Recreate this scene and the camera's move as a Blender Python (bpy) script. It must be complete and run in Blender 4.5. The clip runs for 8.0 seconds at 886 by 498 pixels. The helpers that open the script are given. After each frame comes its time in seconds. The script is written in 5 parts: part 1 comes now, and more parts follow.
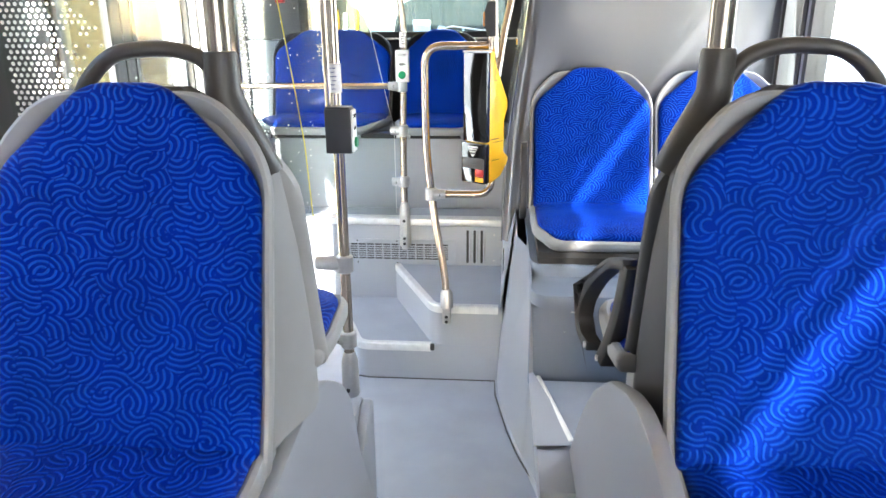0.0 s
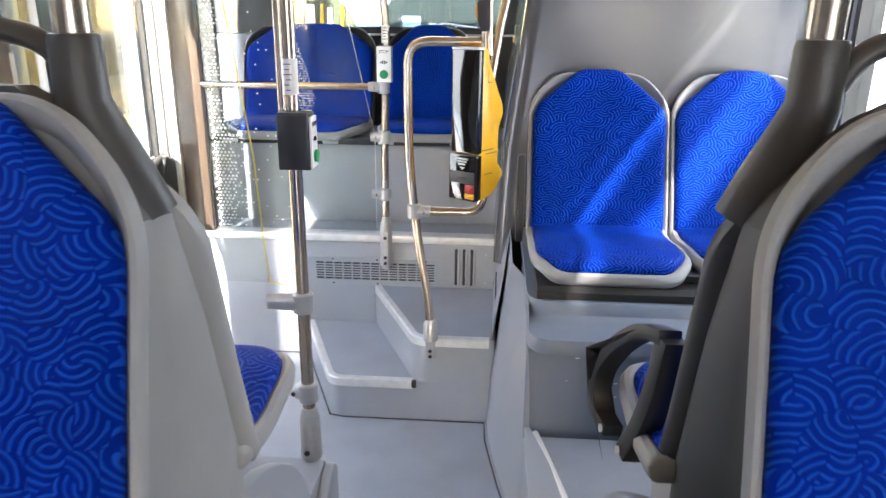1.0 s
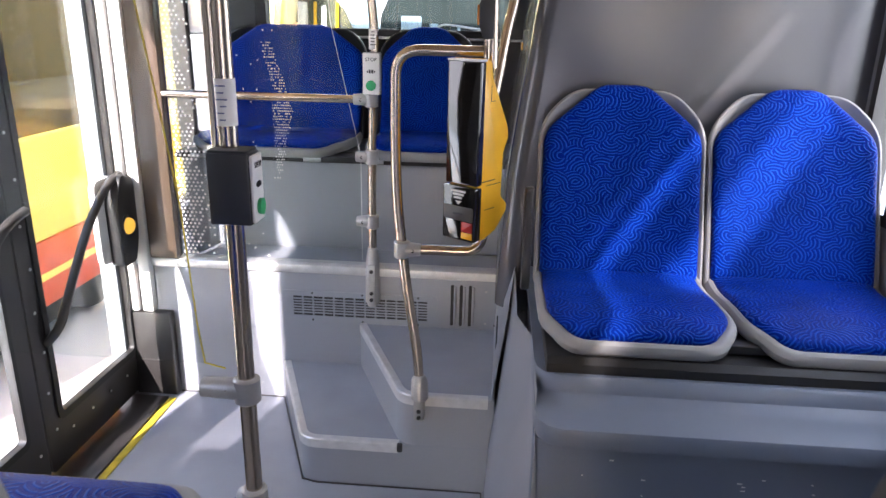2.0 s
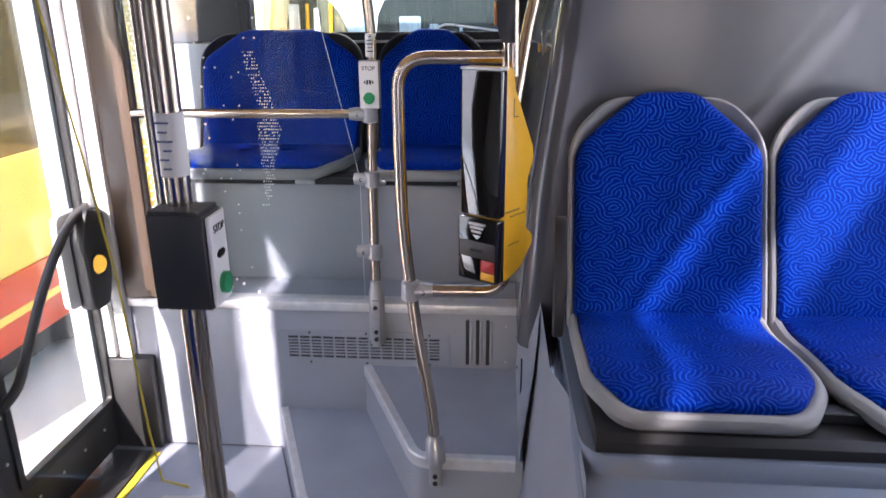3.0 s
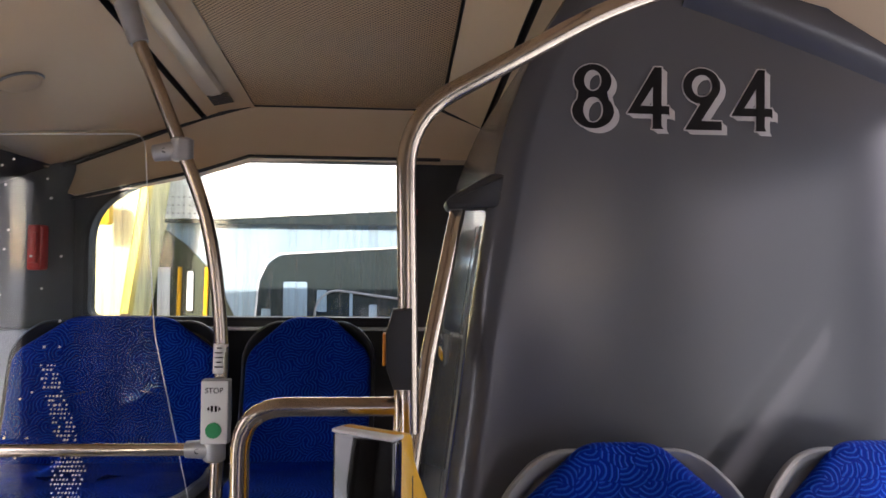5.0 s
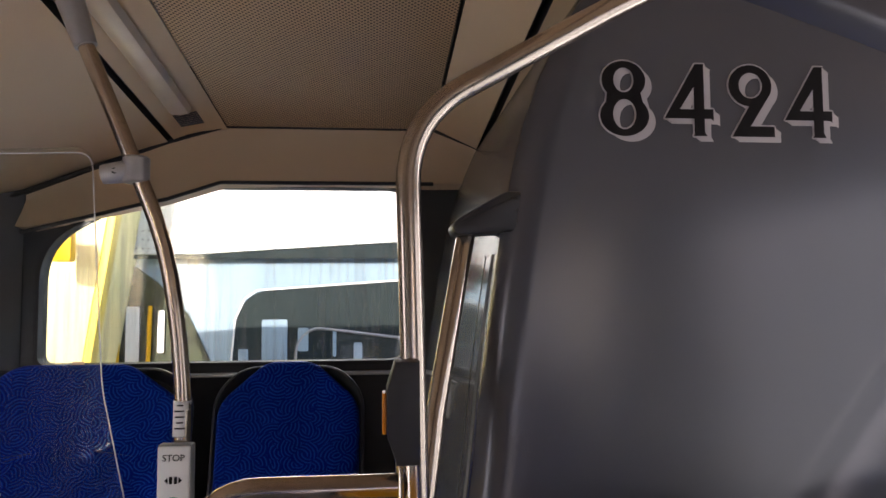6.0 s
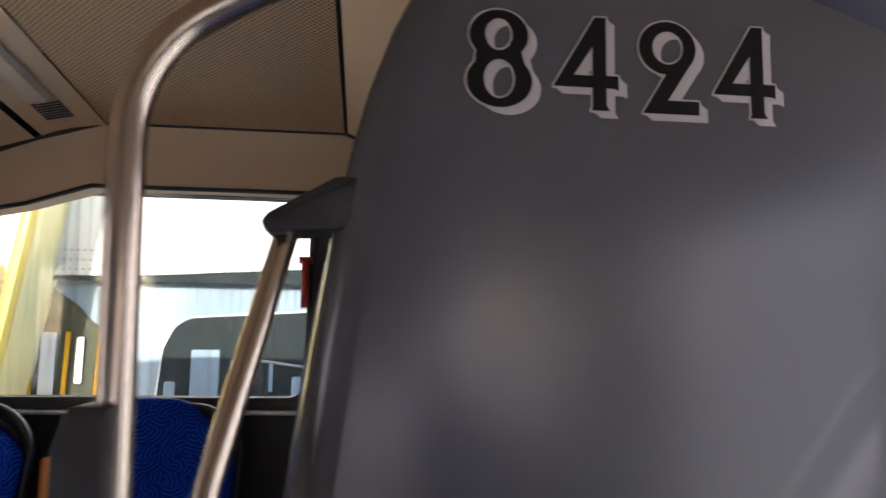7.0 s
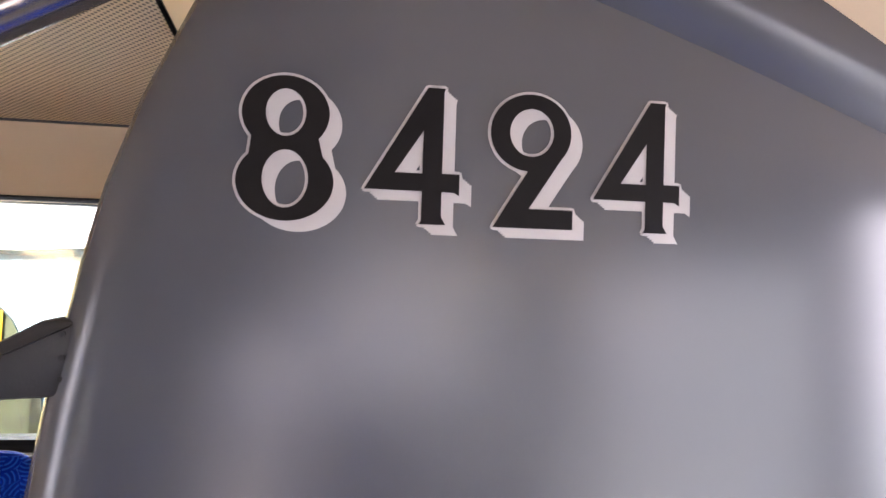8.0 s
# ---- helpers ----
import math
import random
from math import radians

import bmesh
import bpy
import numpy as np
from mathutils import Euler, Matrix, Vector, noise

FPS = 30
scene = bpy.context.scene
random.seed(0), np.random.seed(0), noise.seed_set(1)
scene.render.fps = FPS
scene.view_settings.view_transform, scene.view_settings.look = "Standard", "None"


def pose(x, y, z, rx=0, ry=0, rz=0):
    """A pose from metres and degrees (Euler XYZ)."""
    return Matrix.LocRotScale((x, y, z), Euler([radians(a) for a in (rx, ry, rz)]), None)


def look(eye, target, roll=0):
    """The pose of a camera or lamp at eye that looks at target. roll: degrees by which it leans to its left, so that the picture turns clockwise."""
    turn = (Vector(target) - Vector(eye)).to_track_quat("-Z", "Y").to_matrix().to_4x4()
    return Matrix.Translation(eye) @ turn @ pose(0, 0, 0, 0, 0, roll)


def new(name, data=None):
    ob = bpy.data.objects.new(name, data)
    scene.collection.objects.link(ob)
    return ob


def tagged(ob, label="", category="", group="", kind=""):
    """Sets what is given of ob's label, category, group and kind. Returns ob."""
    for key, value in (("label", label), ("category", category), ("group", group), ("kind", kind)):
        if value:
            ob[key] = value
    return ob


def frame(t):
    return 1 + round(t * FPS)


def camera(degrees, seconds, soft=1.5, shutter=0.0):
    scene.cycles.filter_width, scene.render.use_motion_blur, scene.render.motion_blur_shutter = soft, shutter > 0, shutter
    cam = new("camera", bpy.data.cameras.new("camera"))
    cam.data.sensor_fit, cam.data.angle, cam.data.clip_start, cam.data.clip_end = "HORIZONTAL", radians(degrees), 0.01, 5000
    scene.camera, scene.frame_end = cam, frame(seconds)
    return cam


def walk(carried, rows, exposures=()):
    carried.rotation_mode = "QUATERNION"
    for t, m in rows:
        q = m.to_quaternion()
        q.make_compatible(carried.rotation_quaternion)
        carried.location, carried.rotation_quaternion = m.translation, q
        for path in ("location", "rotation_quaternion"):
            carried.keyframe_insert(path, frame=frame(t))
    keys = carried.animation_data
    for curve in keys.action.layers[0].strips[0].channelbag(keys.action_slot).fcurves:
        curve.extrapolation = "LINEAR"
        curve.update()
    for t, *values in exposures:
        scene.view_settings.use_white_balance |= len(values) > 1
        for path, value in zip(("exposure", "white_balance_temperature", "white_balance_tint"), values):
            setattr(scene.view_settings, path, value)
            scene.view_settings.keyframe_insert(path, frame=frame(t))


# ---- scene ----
cam = camera(64.5, 8.0, shutter=0.3)
PATH = [
    (0, (0.214, 0.021, 1.478), (0.055, 1.917, 0.863), -0.4),
    (0.5, (0.219, 0.199, 1.476), (0.029, 2.103, 0.892), 0.3),
    (1, (0.212, 0.392, 1.451), (0.075, 2.291, 0.837), 0.5),
    (1.2, (0.206, 0.471, 1.453), (0.092, 2.373, 0.847), 1.3),
    (2.3, (0.222, 0.881, 1.473), (0.047, 2.768, 0.836), 0.5),
    (2.5, (0.227, 0.926, 1.473), (0.025, 2.805, 0.82), -0.6),
    (3, (0.155, 1.116, 1.476), (0.002, 3.011, 0.854), -0.4),
    (3.5, (0.108, 1.249, 1.514), (0.065, 3.194, 1.052), -0.4),
    (4, (0.121, 1.395, 1.557), (0.16, 3.371, 1.254), -1.3),
    (4.5, (0.158, 1.556, 1.601), (0.234, 3.552, 1.509), -0.2),
    (5, (0.158, 1.652, 1.625), (0.294, 3.647, 1.663), 0.6),
    (5.2, (0.132, 1.689, 1.661), (0.297, 3.682, 1.685), 0.3),
    (6.3, (0.136, 1.966, 1.608), (0.326, 3.95, 1.781), -0.4),
    (6.5, (0.181, 2.015, 1.597), (0.368, 3.997, 1.786), 0.2),
    (7, (0.385, 2.168, 1.614), (0.597, 4.143, 1.846), 0.9),
    (7.5, (0.546, 2.302, 1.756), (0.834, 4.274, 1.923), 1.7),
    (8, (0.587, 2.379, 1.855), (0.889, 4.356, 1.905), 1.8),
]
EXPOSURES = [(0, 4.55, 6350, 12), (0.6, 4.2, 6350, 14), (1.2, 4.0, 6400, 18), (2.3, 3.15, 6250, 26), (3.5, 3.15, 6100, 28), (4.2, 3.05, 6150, 30), (5, 2.4, 6600, 28), (6.5, 2.25, 6700, 30), (7.2, 2.5, 6600, 28), (8, 3.8, 6550, 28)]
walk(cam, [(t, look(eye, target, roll)) for t, eye, target, roll in PATH], EXPOSURES)

# ---- world and sun ----
SUN_TO = Vector((-0.50, -2.07, 1.15)).normalized()
world = bpy.data.worlds.new("sky")
scene.world = world
world.use_nodes = True
wn = world.node_tree.nodes
sky = wn.new("ShaderNodeTexSky")
sky.sky_type, sky.sun_disc = "NISHITA", False
sky.sun_elevation = math.asin(SUN_TO.z)
sky.sun_rotation = math.atan2(SUN_TO.x, SUN_TO.y)
world.node_tree.links.new(sky.outputs[0], wn["Background"].inputs[0])
wn["Background"].inputs[1].default_value = 0.15
sun = new("sun", bpy.data.lights.new("sun", "SUN"))
sun.data.energy, sun.data.angle, sun.data.color = 2.0, radians(0.6), (1.0, 0.95, 0.87)
sun.matrix_world = look((-6, -12, 9), Vector((-6, -12, 9)) - SUN_TO)
# added spot lamp, no source in the yard: sun patches on the paired seats
patch_spot = new("added_patch_spot", bpy.data.lights.new("added_patch_spot", "SPOT"))
PATCH_SPOT_TO = Vector((1.0, -1.18, 1.32)).normalized()
patch_spot.data.energy, patch_spot.data.shadow_soft_size, patch_spot.data.color = 22000.0, 0.45, (1.0, 0.95, 0.87)
patch_spot.data.spot_size, patch_spot.data.spot_blend = radians(3.7), 0.2
patch_spot.matrix_world = look(Vector((0.8, 2.1, 1.3)) + PATCH_SPOT_TO * 50, (0.8, 2.1, 1.3))


def opening_fill(name, at, aim, w, h, watts):
    """A fill lamp added in an opening, standing in for sky light."""
    la = new(name, bpy.data.lights.new(name, "AREA"))
    la.data.shape, la.data.size, la.data.size_y = "RECTANGLE", w, h
    la.data.energy, la.data.color = watts, (0.93, 0.97, 1.0)
    la.matrix_world = look(at, aim)


opening_fill("door_fill", (-1.235, 2.43, 1.1), (0, 2.43, 1.0), 0.36, 1.6, 0.95)
opening_fill("right_window_fill", (1.338, 2.24, 1.42), (0.0, 2.30, 1.34), 0.88, 0.90, 0.80)
# the next two lamps are added to brighten the right seat and the tower
opening_fill("front_window_fill", (1.338, -1.55, 1.50), (0.5, 0.9, 0.9), 1.6, 0.9, 1.3)
opening_fill("quarter_fill", (1.338, 2.855, 1.46), (0.3, 2.75, 1.35), 0.20, 0.98, 0.65)

# ---- materials ----
def material(name, colour, rough=0.5, metal=0.0, spots=0.0, size=8.0, bump=0.0, bump_size=300.0, coat=0.0, stretch=(1, 1, 1), detail=6.0):
    """A surface with large stains, fine grain and relief."""
    m = bpy.data.materials.new(name)
    m.use_nodes = True
    nt, b = m.node_tree, m.node_tree.nodes["Principled BSDF"]
    b.inputs["Roughness"].default_value, b.inputs["Metallic"].default_value = rough, metal
    b.inputs["Coat Weight"].default_value = coat
    co = nt.nodes.new("ShaderNodeTexCoord")
    mp = nt.nodes.new("ShaderNodeMapping")
    mp.inputs["Scale"].default_value = stretch
    nt.links.new(co.outputs["Object"], mp.inputs["Vector"])
    big, fine = nt.nodes.new("ShaderNodeTexNoise"), nt.nodes.new("ShaderNodeTexNoise")
    big.inputs["Scale"].default_value, big.inputs["Detail"].default_value = size, detail
    fine.inputs["Scale"].default_value, fine.inputs["Detail"].default_value = bump_size, 3
    for n in (big, fine):
        nt.links.new(mp.outputs[0], n.inputs["Vector"])
    ramp = nt.nodes.new("ShaderNodeMapRange")
    ramp.interpolation_type = "SMOOTHSTEP"
    ramp.inputs["From Min"].default_value, ramp.inputs["From Max"].default_value = 0.2, 0.8
    ramp.inputs["To Min"].default_value, ramp.inputs["To Max"].default_value = 1 - spots, 1 + spots * 0.6
    nt.links.new(big.outputs["Fac"], ramp.inputs["Value"])
    fr = nt.nodes.new("ShaderNodeMapRange")
    fr.inputs["To Min"].default_value, fr.inputs["To Max"].default_value = 1 - spots * 0.6, 1 + spots * 0.6
    nt.links.new(fine.outputs["Fac"], fr.inputs["Value"])
    mul = nt.nodes.new("ShaderNodeMath")
    mul.operation = "MULTIPLY"
    nt.links.new(ramp.outputs[0], mul.inputs[0])
    nt.links.new(fr.outputs[0], mul.inputs[1])
    mix = nt.nodes.new("ShaderNodeVectorMath")
    mix.operation = "SCALE"
    mix.inputs[0].default_value = colour
    nt.links.new(mul.outputs[0], mix.inputs["Scale"])
    nt.links.new(mix.outputs[0], b.inputs["Base Color"])
    rr = nt.nodes.new("ShaderNodeMapRange")
    rr.inputs["To Min"].default_value, rr.inputs["To Max"].default_value = max(0.02, rough * 0.8), min(1, rough * 1.2)
    nt.links.new(big.outputs["Fac"], rr.inputs["Value"])
    nt.links.new(rr.outputs[0], b.inputs["Roughness"])
    if bump:
        bp = nt.nodes.new("ShaderNodeBump")
        bp.inputs["Strength"].default_value, bp.inputs["Distance"].default_value = bump, 0.002
        nt.links.new(fine.outputs["Fac"], bp.inputs["Height"])
        nt.links.new(bp.outputs[0], b.inputs["Normal"])
    return m


def fabric_material():
    """Blue moquette with raised arcs that turn from cell to cell."""
    m = bpy.data.materials.new("blue_moquette")
    m.use_nodes = True
    nt, b = m.node_tree, m.node_tree.nodes["Principled BSDF"]
    L = nt.links.new
    co = nt.nodes.new("ShaderNodeTexCoord")
    sep = nt.nodes.new("ShaderNodeSeparateXYZ")
    L(co.outputs["Object"], sep.inputs[0])
    along = nt.nodes.new("ShaderNodeMath")
    along.operation = "ADD"
    L(sep.outputs["Z"], along.inputs[0])
    L(sep.outputs["Y"], along.inputs[1])
    flat = nt.nodes.new("ShaderNodeCombineXYZ")
    L(sep.outputs["X"], flat.inputs[0])
    L(along.outputs[0], flat.inputs[1])
    warp = nt.nodes.new("ShaderNodeTexNoise")
    warp.inputs["Scale"].default_value = 30
    L(flat.outputs[0], warp.inputs["Vector"])
    sc = nt.nodes.new("ShaderNodeVectorMath")
    sc.operation, sc.inputs["Scale"].default_value = "SCALE", 0.008
    L(warp.outputs["Color"], sc.inputs[0])
    add = nt.nodes.new("ShaderNodeVectorMath")
    L(flat.outputs[0], add.inputs[0])
    L(sc.outputs[0], add.inputs[1])
    vo = nt.nodes.new("ShaderNodeTexVoronoi")
    vo.voronoi_dimensions = "2D"
    vo.inputs["Scale"].default_value = 25
    L(add.outputs[0], vo.inputs["Vector"])
    # a centre for each cell's arcs, a set way off in a chance direction
    tint = nt.nodes.new("ShaderNodeSeparateColor")
    L(vo.outputs["Color"], tint.inputs[0])
    turn = nt.nodes.new("ShaderNodeMath")
    turn.operation, turn.inputs[1].default_value = "MULTIPLY", 2 * math.pi
    L(tint.outputs[0], turn.inputs[0])
    away = nt.nodes.new("ShaderNodeCombineXYZ")
    for k, op in enumerate(("COSINE", "SINE")):
        tr = nt.nodes.new("ShaderNodeMath")
        tr.operation = op
        L(turn.outputs[0], tr.inputs[0])
        L(tr.outputs[0], away.inputs[k])
    off = nt.nodes.new("ShaderNodeVectorMath")
    off.operation, off.inputs["Scale"].default_value = "SCALE", 0.030
    L(away.outputs[0], off.inputs[0])
    cen = nt.nodes.new("ShaderNodeVectorMath")
    L(vo.outputs["Position"], cen.inputs[0])
    L(off.outputs[0], cen.inputs[1])
    dist = nt.nodes.new("ShaderNodeVectorMath")
    dist.operation = "DISTANCE"
    L(add.outputs[0], dist.inputs[0])
    L(cen.outputs[0], dist.inputs[1])
    fq = nt.nodes.new("ShaderNodeMath")
    fq.operation, fq.inputs[1].default_value = "MULTIPLY", 2 * math.pi / 0.0104
    L(dist.outputs["Value"], fq.inputs[0])
    sn = nt.nodes.new("ShaderNodeMath")
    sn.operation = "SINE"
    L(fq.outputs[0], sn.inputs[0])
    ridge = nt.nodes.new("ShaderNodeMapRange")
    ridge.interpolation_type = "SMOOTHSTEP"
    ridge.inputs["From Min"].default_value, ridge.inputs["From Max"].default_value = 0.05, 0.95
    # the arcs stop short of the cell's border
    rim = nt.nodes.new("ShaderNodeTexVoronoi")
    rim.voronoi_dimensions, rim.feature = "2D", "DISTANCE_TO_EDGE"
    rim.inputs["Scale"].default_value = 25
    L(add.outputs[0], rim.inputs["Vector"])
    stop = nt.nodes.new("ShaderNodeMapRange")
    stop.inputs["From Min"].default_value, stop.inputs["From Max"].default_value = 0.004, 0.034
    stop.inputs["To Min"].default_value, stop.inputs["To Max"].default_value = 1.0, 0.0
    L(rim.outputs["Distance"], stop.inputs["Value"])
    cut = nt.nodes.new("ShaderNodeMath")
    cut.operation = "SUBTRACT"
    L(sn.outputs[0], cut.inputs[0])
    L(stop.outputs[0], cut.inputs[1])
    L(cut.outputs[0], ridge.inputs["Value"])
    pile = nt.nodes.new("ShaderNodeTexNoise")
    pile.inputs["Scale"].default_value, pile.inputs["Detail"].default_value = 900, 2
    L(co.outputs["Object"], pile.inputs["Vector"])
    wear = nt.nodes.new("ShaderNodeTexNoise")
    wear.inputs["Scale"].default_value, wear.inputs["Detail"].default_value = 7, 4
    L(co.outputs["Object"], wear.inputs["Vector"])
    mix = nt.nodes.new("ShaderNodeMix")
    mix.data_type = "RGBA"
    mix.inputs["A"].default_value, mix.inputs["B"].default_value = (0.0010, 0.015, 0.235, 1), (0.008, 0.076, 0.48, 1)
    L(ridge.outputs[0], mix.inputs["Factor"])
    wr = nt.nodes.new("ShaderNodeMapRange")
    wr.inputs["From Min"].default_value, wr.inputs["From Max"].default_value = 0.3, 0.7
    wr.inputs["To Min"].default_value, wr.inputs["To Max"].default_value = 0.8, 1.2
    L(wear.outputs["Fac"], wr.inputs["Value"])
    col = nt.nodes.new("ShaderNodeVectorMath")
    col.operation = "SCALE"
    L(mix.outputs["Result"], col.inputs[0])
    L(wr.outputs[0], col.inputs["Scale"])
    L(col.outputs[0], b.inputs["Base Color"])
    hs = nt.nodes.new("ShaderNodeMath")
    hs.operation, hs.inputs[1].default_value = "MULTIPLY_ADD", 0.18
    L(pile.outputs["Fac"], hs.inputs[0])
    L(ridge.outputs[0], hs.inputs[2])
    bp = nt.nodes.new("ShaderNodeBump")
    bp.inputs["Strength"].default_value, bp.inputs["Distance"].default_value = 0.8, 0.003
    L(hs.outputs[0], bp.inputs["Height"])
    L(bp.outputs[0], b.inputs["Normal"])
    b.inputs["Roughness"].default_value = 0.5
    b.inputs["Specular IOR Level"].default_value = 0.22
    b.inputs["Specular Tint"].default_value = (0.06, 0.30, 1.0, 1)
    return m


def glass_material(name, tint=(1, 1, 1), gloss=0.6, dust=0.0):
    """A thin pane: clear, with a reflection that grows with the angle, and a little dust."""
    m = bpy.data.materials.new(name)
    m.use_nodes = True
    nt = m.node_tree
    nt.nodes.clear()
    out, mixer = nt.nodes.new("ShaderNodeOutputMaterial"), nt.nodes.new("ShaderNodeMixShader")
    tr, gl, lw = nt.nodes.new("ShaderNodeBsdfTransparent"), nt.nodes.new("ShaderNodeBsdfGlossy"), nt.nodes.new("ShaderNodeLayerWeight")
    tr.inputs[0].default_value = (*tint, 1)
    gl.inputs["Roughness"].default_value = 0.02
    lw.inputs["Blend"].default_value = 0.5
    pw, sc = nt.nodes.new("ShaderNodeMath"), nt.nodes.new("ShaderNodeMath")
    pw.operation, pw.inputs[1].default_value = "POWER", 4.0
    sc.operation, sc.inputs[1].default_value, sc.inputs[2].default_value = "MULTIPLY_ADD", gloss, 0.02
    nt.links.new(lw.outputs["Facing"], pw.inputs[0])
    nt.links.new(pw.outputs[0], sc.inputs[0])
    nt.links.new(sc.outputs[0], mixer.inputs[0])
    nt.links.new(tr.outputs[0], mixer.inputs[1])
    nt.links.new(gl.outputs[0], mixer.inputs[2])
    last = mixer
    if dust:
        df, no, mr = nt.nodes.new("ShaderNodeBsdfDiffuse"), nt.nodes.new("ShaderNodeTexNoise"), nt.nodes.new("ShaderNodeMapRange")
        co, mp = nt.nodes.new("ShaderNodeTexCoord"), nt.nodes.new("ShaderNodeMapping")
        mp.inputs["Scale"].default_value = (60, 60, 3)
        nt.links.new(co.outputs["Object"], mp.inputs[0])
        nt.links.new(mp.outputs[0], no.inputs["Vector"])
        no.inputs["Scale"].default_value, no.inputs["Detail"].default_value = 1.0, 5
        mr.inputs["From Min"].default_value, mr.inputs["From Max"].default_value = 0.45, 0.8
        mr.inputs["To Max"].default_value = dust
        nt.links.new(no.outputs["Fac"], mr.inputs["Value"])
        last = nt.nodes.new("ShaderNodeMixShader")
        nt.links.new(mr.outputs[0], last.inputs[0])
        nt.links.new(mixer.outputs[0], last.inputs[1])
        nt.links.new(df.outputs[0], last.inputs[2])
    nt.links.new(last.outputs[0], out.inputs[0])
    return m


def perforated_material():
    """Tan panel with a close grid of small dark holes."""
    m = material("tan_perforated_panel", (0.60, 0.43, 0.27), 0.55, spots=0.05, size=2)
    nt, b = m.node_tree, m.node_tree.nodes["Principled BSDF"]
    paint = b.inputs["Base Color"].links[0].from_socket
    co, mp, vo = nt.nodes.new("ShaderNodeTexCoord"), nt.nodes.new("ShaderNodeMapping"), nt.nodes.new("ShaderNodeTexVoronoi")
    mp.inputs["Scale"].default_value, mp.inputs["Rotation"].default_value = (105, 105, 0), (0, 0, radians(45))
    vo.inputs["Scale"].default_value, vo.inputs["Randomness"].default_value = 1.0, 0.0
    nt.links.new(co.outputs["Object"], mp.inputs[0])
    nt.links.new(mp.outputs[0], vo.inputs["Vector"])
    hole = nt.nodes.new("ShaderNodeMapRange")
    hole.inputs["From Min"].default_value, hole.inputs["From Max"].default_value = 0.26, 0.34
    hole.inputs["To Min"].default_value = 0.12
    nt.links.new(vo.outputs["Distance"], hole.inputs["Value"])
    dim = nt.nodes.new("ShaderNodeVectorMath")
    dim.operation = "SCALE"
    nt.links.new(paint, dim.inputs[0])
    nt.links.new(hole.outputs[0], dim.inputs["Scale"])
    nt.links.new(dim.outputs[0], b.inputs["Base Color"])
    return m


FABRIC = fabric_material()
SHELL = material("grey_seat_plastic", (0.29, 0.29, 0.285), 0.56, spots=0.08, bump=0.15, bump_size=500)
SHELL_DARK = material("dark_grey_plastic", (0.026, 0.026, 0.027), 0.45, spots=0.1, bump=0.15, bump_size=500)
HANDLE = material("brown_grey_grip_plastic", (0.052, 0.047, 0.043), 0.38, spots=0.1, bump=0.2, bump_size=600)
# blue shade is put into this colour; the podium's side uses plain PANEL
PODIUM_SHADED = material("shaded_podium_panel", (0.165, 0.195, 0.250), 0.36, spots=0.06, size=3, bump=0.08, bump_size=250)
PANEL = material("grey_wall_panel", (0.29, 0.305, 0.335), 0.38, spots=0.05, size=3, bump=0.08, bump_size=250)
TOWER = material("satin_grey_panel", (0.075, 0.078, 0.088), 0.25, spots=0.0, size=0.7, bump=0.02, bump_size=180, detail=0.0)
TOWER.node_tree.nodes["Principled BSDF"].inputs["Specular IOR Level"].default_value = 0.75
CORNER_GREY = material("dark_grey_corner_trim", (0.085, 0.09, 0.095), 0.5, spots=0.08, bump=0.1, bump_size=400)
FLOORING = material("grey_blue_vinyl_floor", (0.30, 0.32, 0.36), 0.42, spots=0.12, size=5, bump=0.15, bump_size=700)
CREAM = material("cream_ceiling_panel", (0.68, 0.52, 0.345), 0.5, spots=0.04, size=2, bump=0.05)
PERF = perforated_material()
BLACK = material("black_rubber", (0.012, 0.012, 0.012), 0.5, spots=0.2)
BROWN = material("glossy_brown_panel", (0.085, 0.060, 0.042), 0.22, spots=0.1, size=6)
FRAME = material("black_painted_frame", (0.03, 0.028, 0.027), 0.35, spots=0.2, size=6)
STEEL = material("brushed_stainless_tube", (0.52, 0.44, 0.36), 0.2, metal=1.0, spots=0.08, size=20, stretch=(1, 1, 0.2))
ALU = material("aluminium_edge", (0.66, 0.66, 0.65), 0.36, metal=0.45, spots=0.12, size=30)
CAST = material("grey_cast_clamp", (0.42, 0.42, 0.42), 0.35, metal=0.6, spots=0.1, size=40, bump=0.1)
LENS = material("clouded_lens", (0.60, 0.52, 0.42), 0.3, spots=0.1, size=12)
WHITE = material("white_plastic", (0.78, 0.77, 0.74), 0.4, spots=0.04)
YELLOW = material("yellow_plastic", (0.80, 0.42, 0.015), 0.32, spots=0.05, size=12)
GREEN = material("green_button", (0.01, 0.28, 0.10), 0.35)
PRINT = material("blue_grey_print", (0.10, 0.12, 0.24), 0.5)
LIT = material("lit_orange_button", (0.85, 0.42, 0.03), 0.3)
LIT.node_tree.nodes["Principled BSDF"].inputs["Emission Color"].default_value = (1.0, 0.55, 0.06, 1)
LIT.node_tree.nodes["Principled BSDF"].inputs["Emission Strength"].default_value = 0.10
ORANGE = material("orange_button", (0.75, 0.25, 0.01), 0.3)
REDP = material("red_plastic", (0.45, 0.02, 0.015), 0.35, spots=0.1)
GLOSSY = material("black_gloss_screen", (0.008, 0.007, 0.006), 0.06, coat=0.6)
INK = material("black_lettering", (0.009, 0.007, 0.007), 0.7, spots=0.1)
INK.node_tree.nodes["Principled BSDF"].inputs["Specular IOR Level"].default_value = 0.2
INK_SHADE = material("grey_white_lettering_shade", (0.52, 0.49, 0.48), 0.45, spots=0.05)
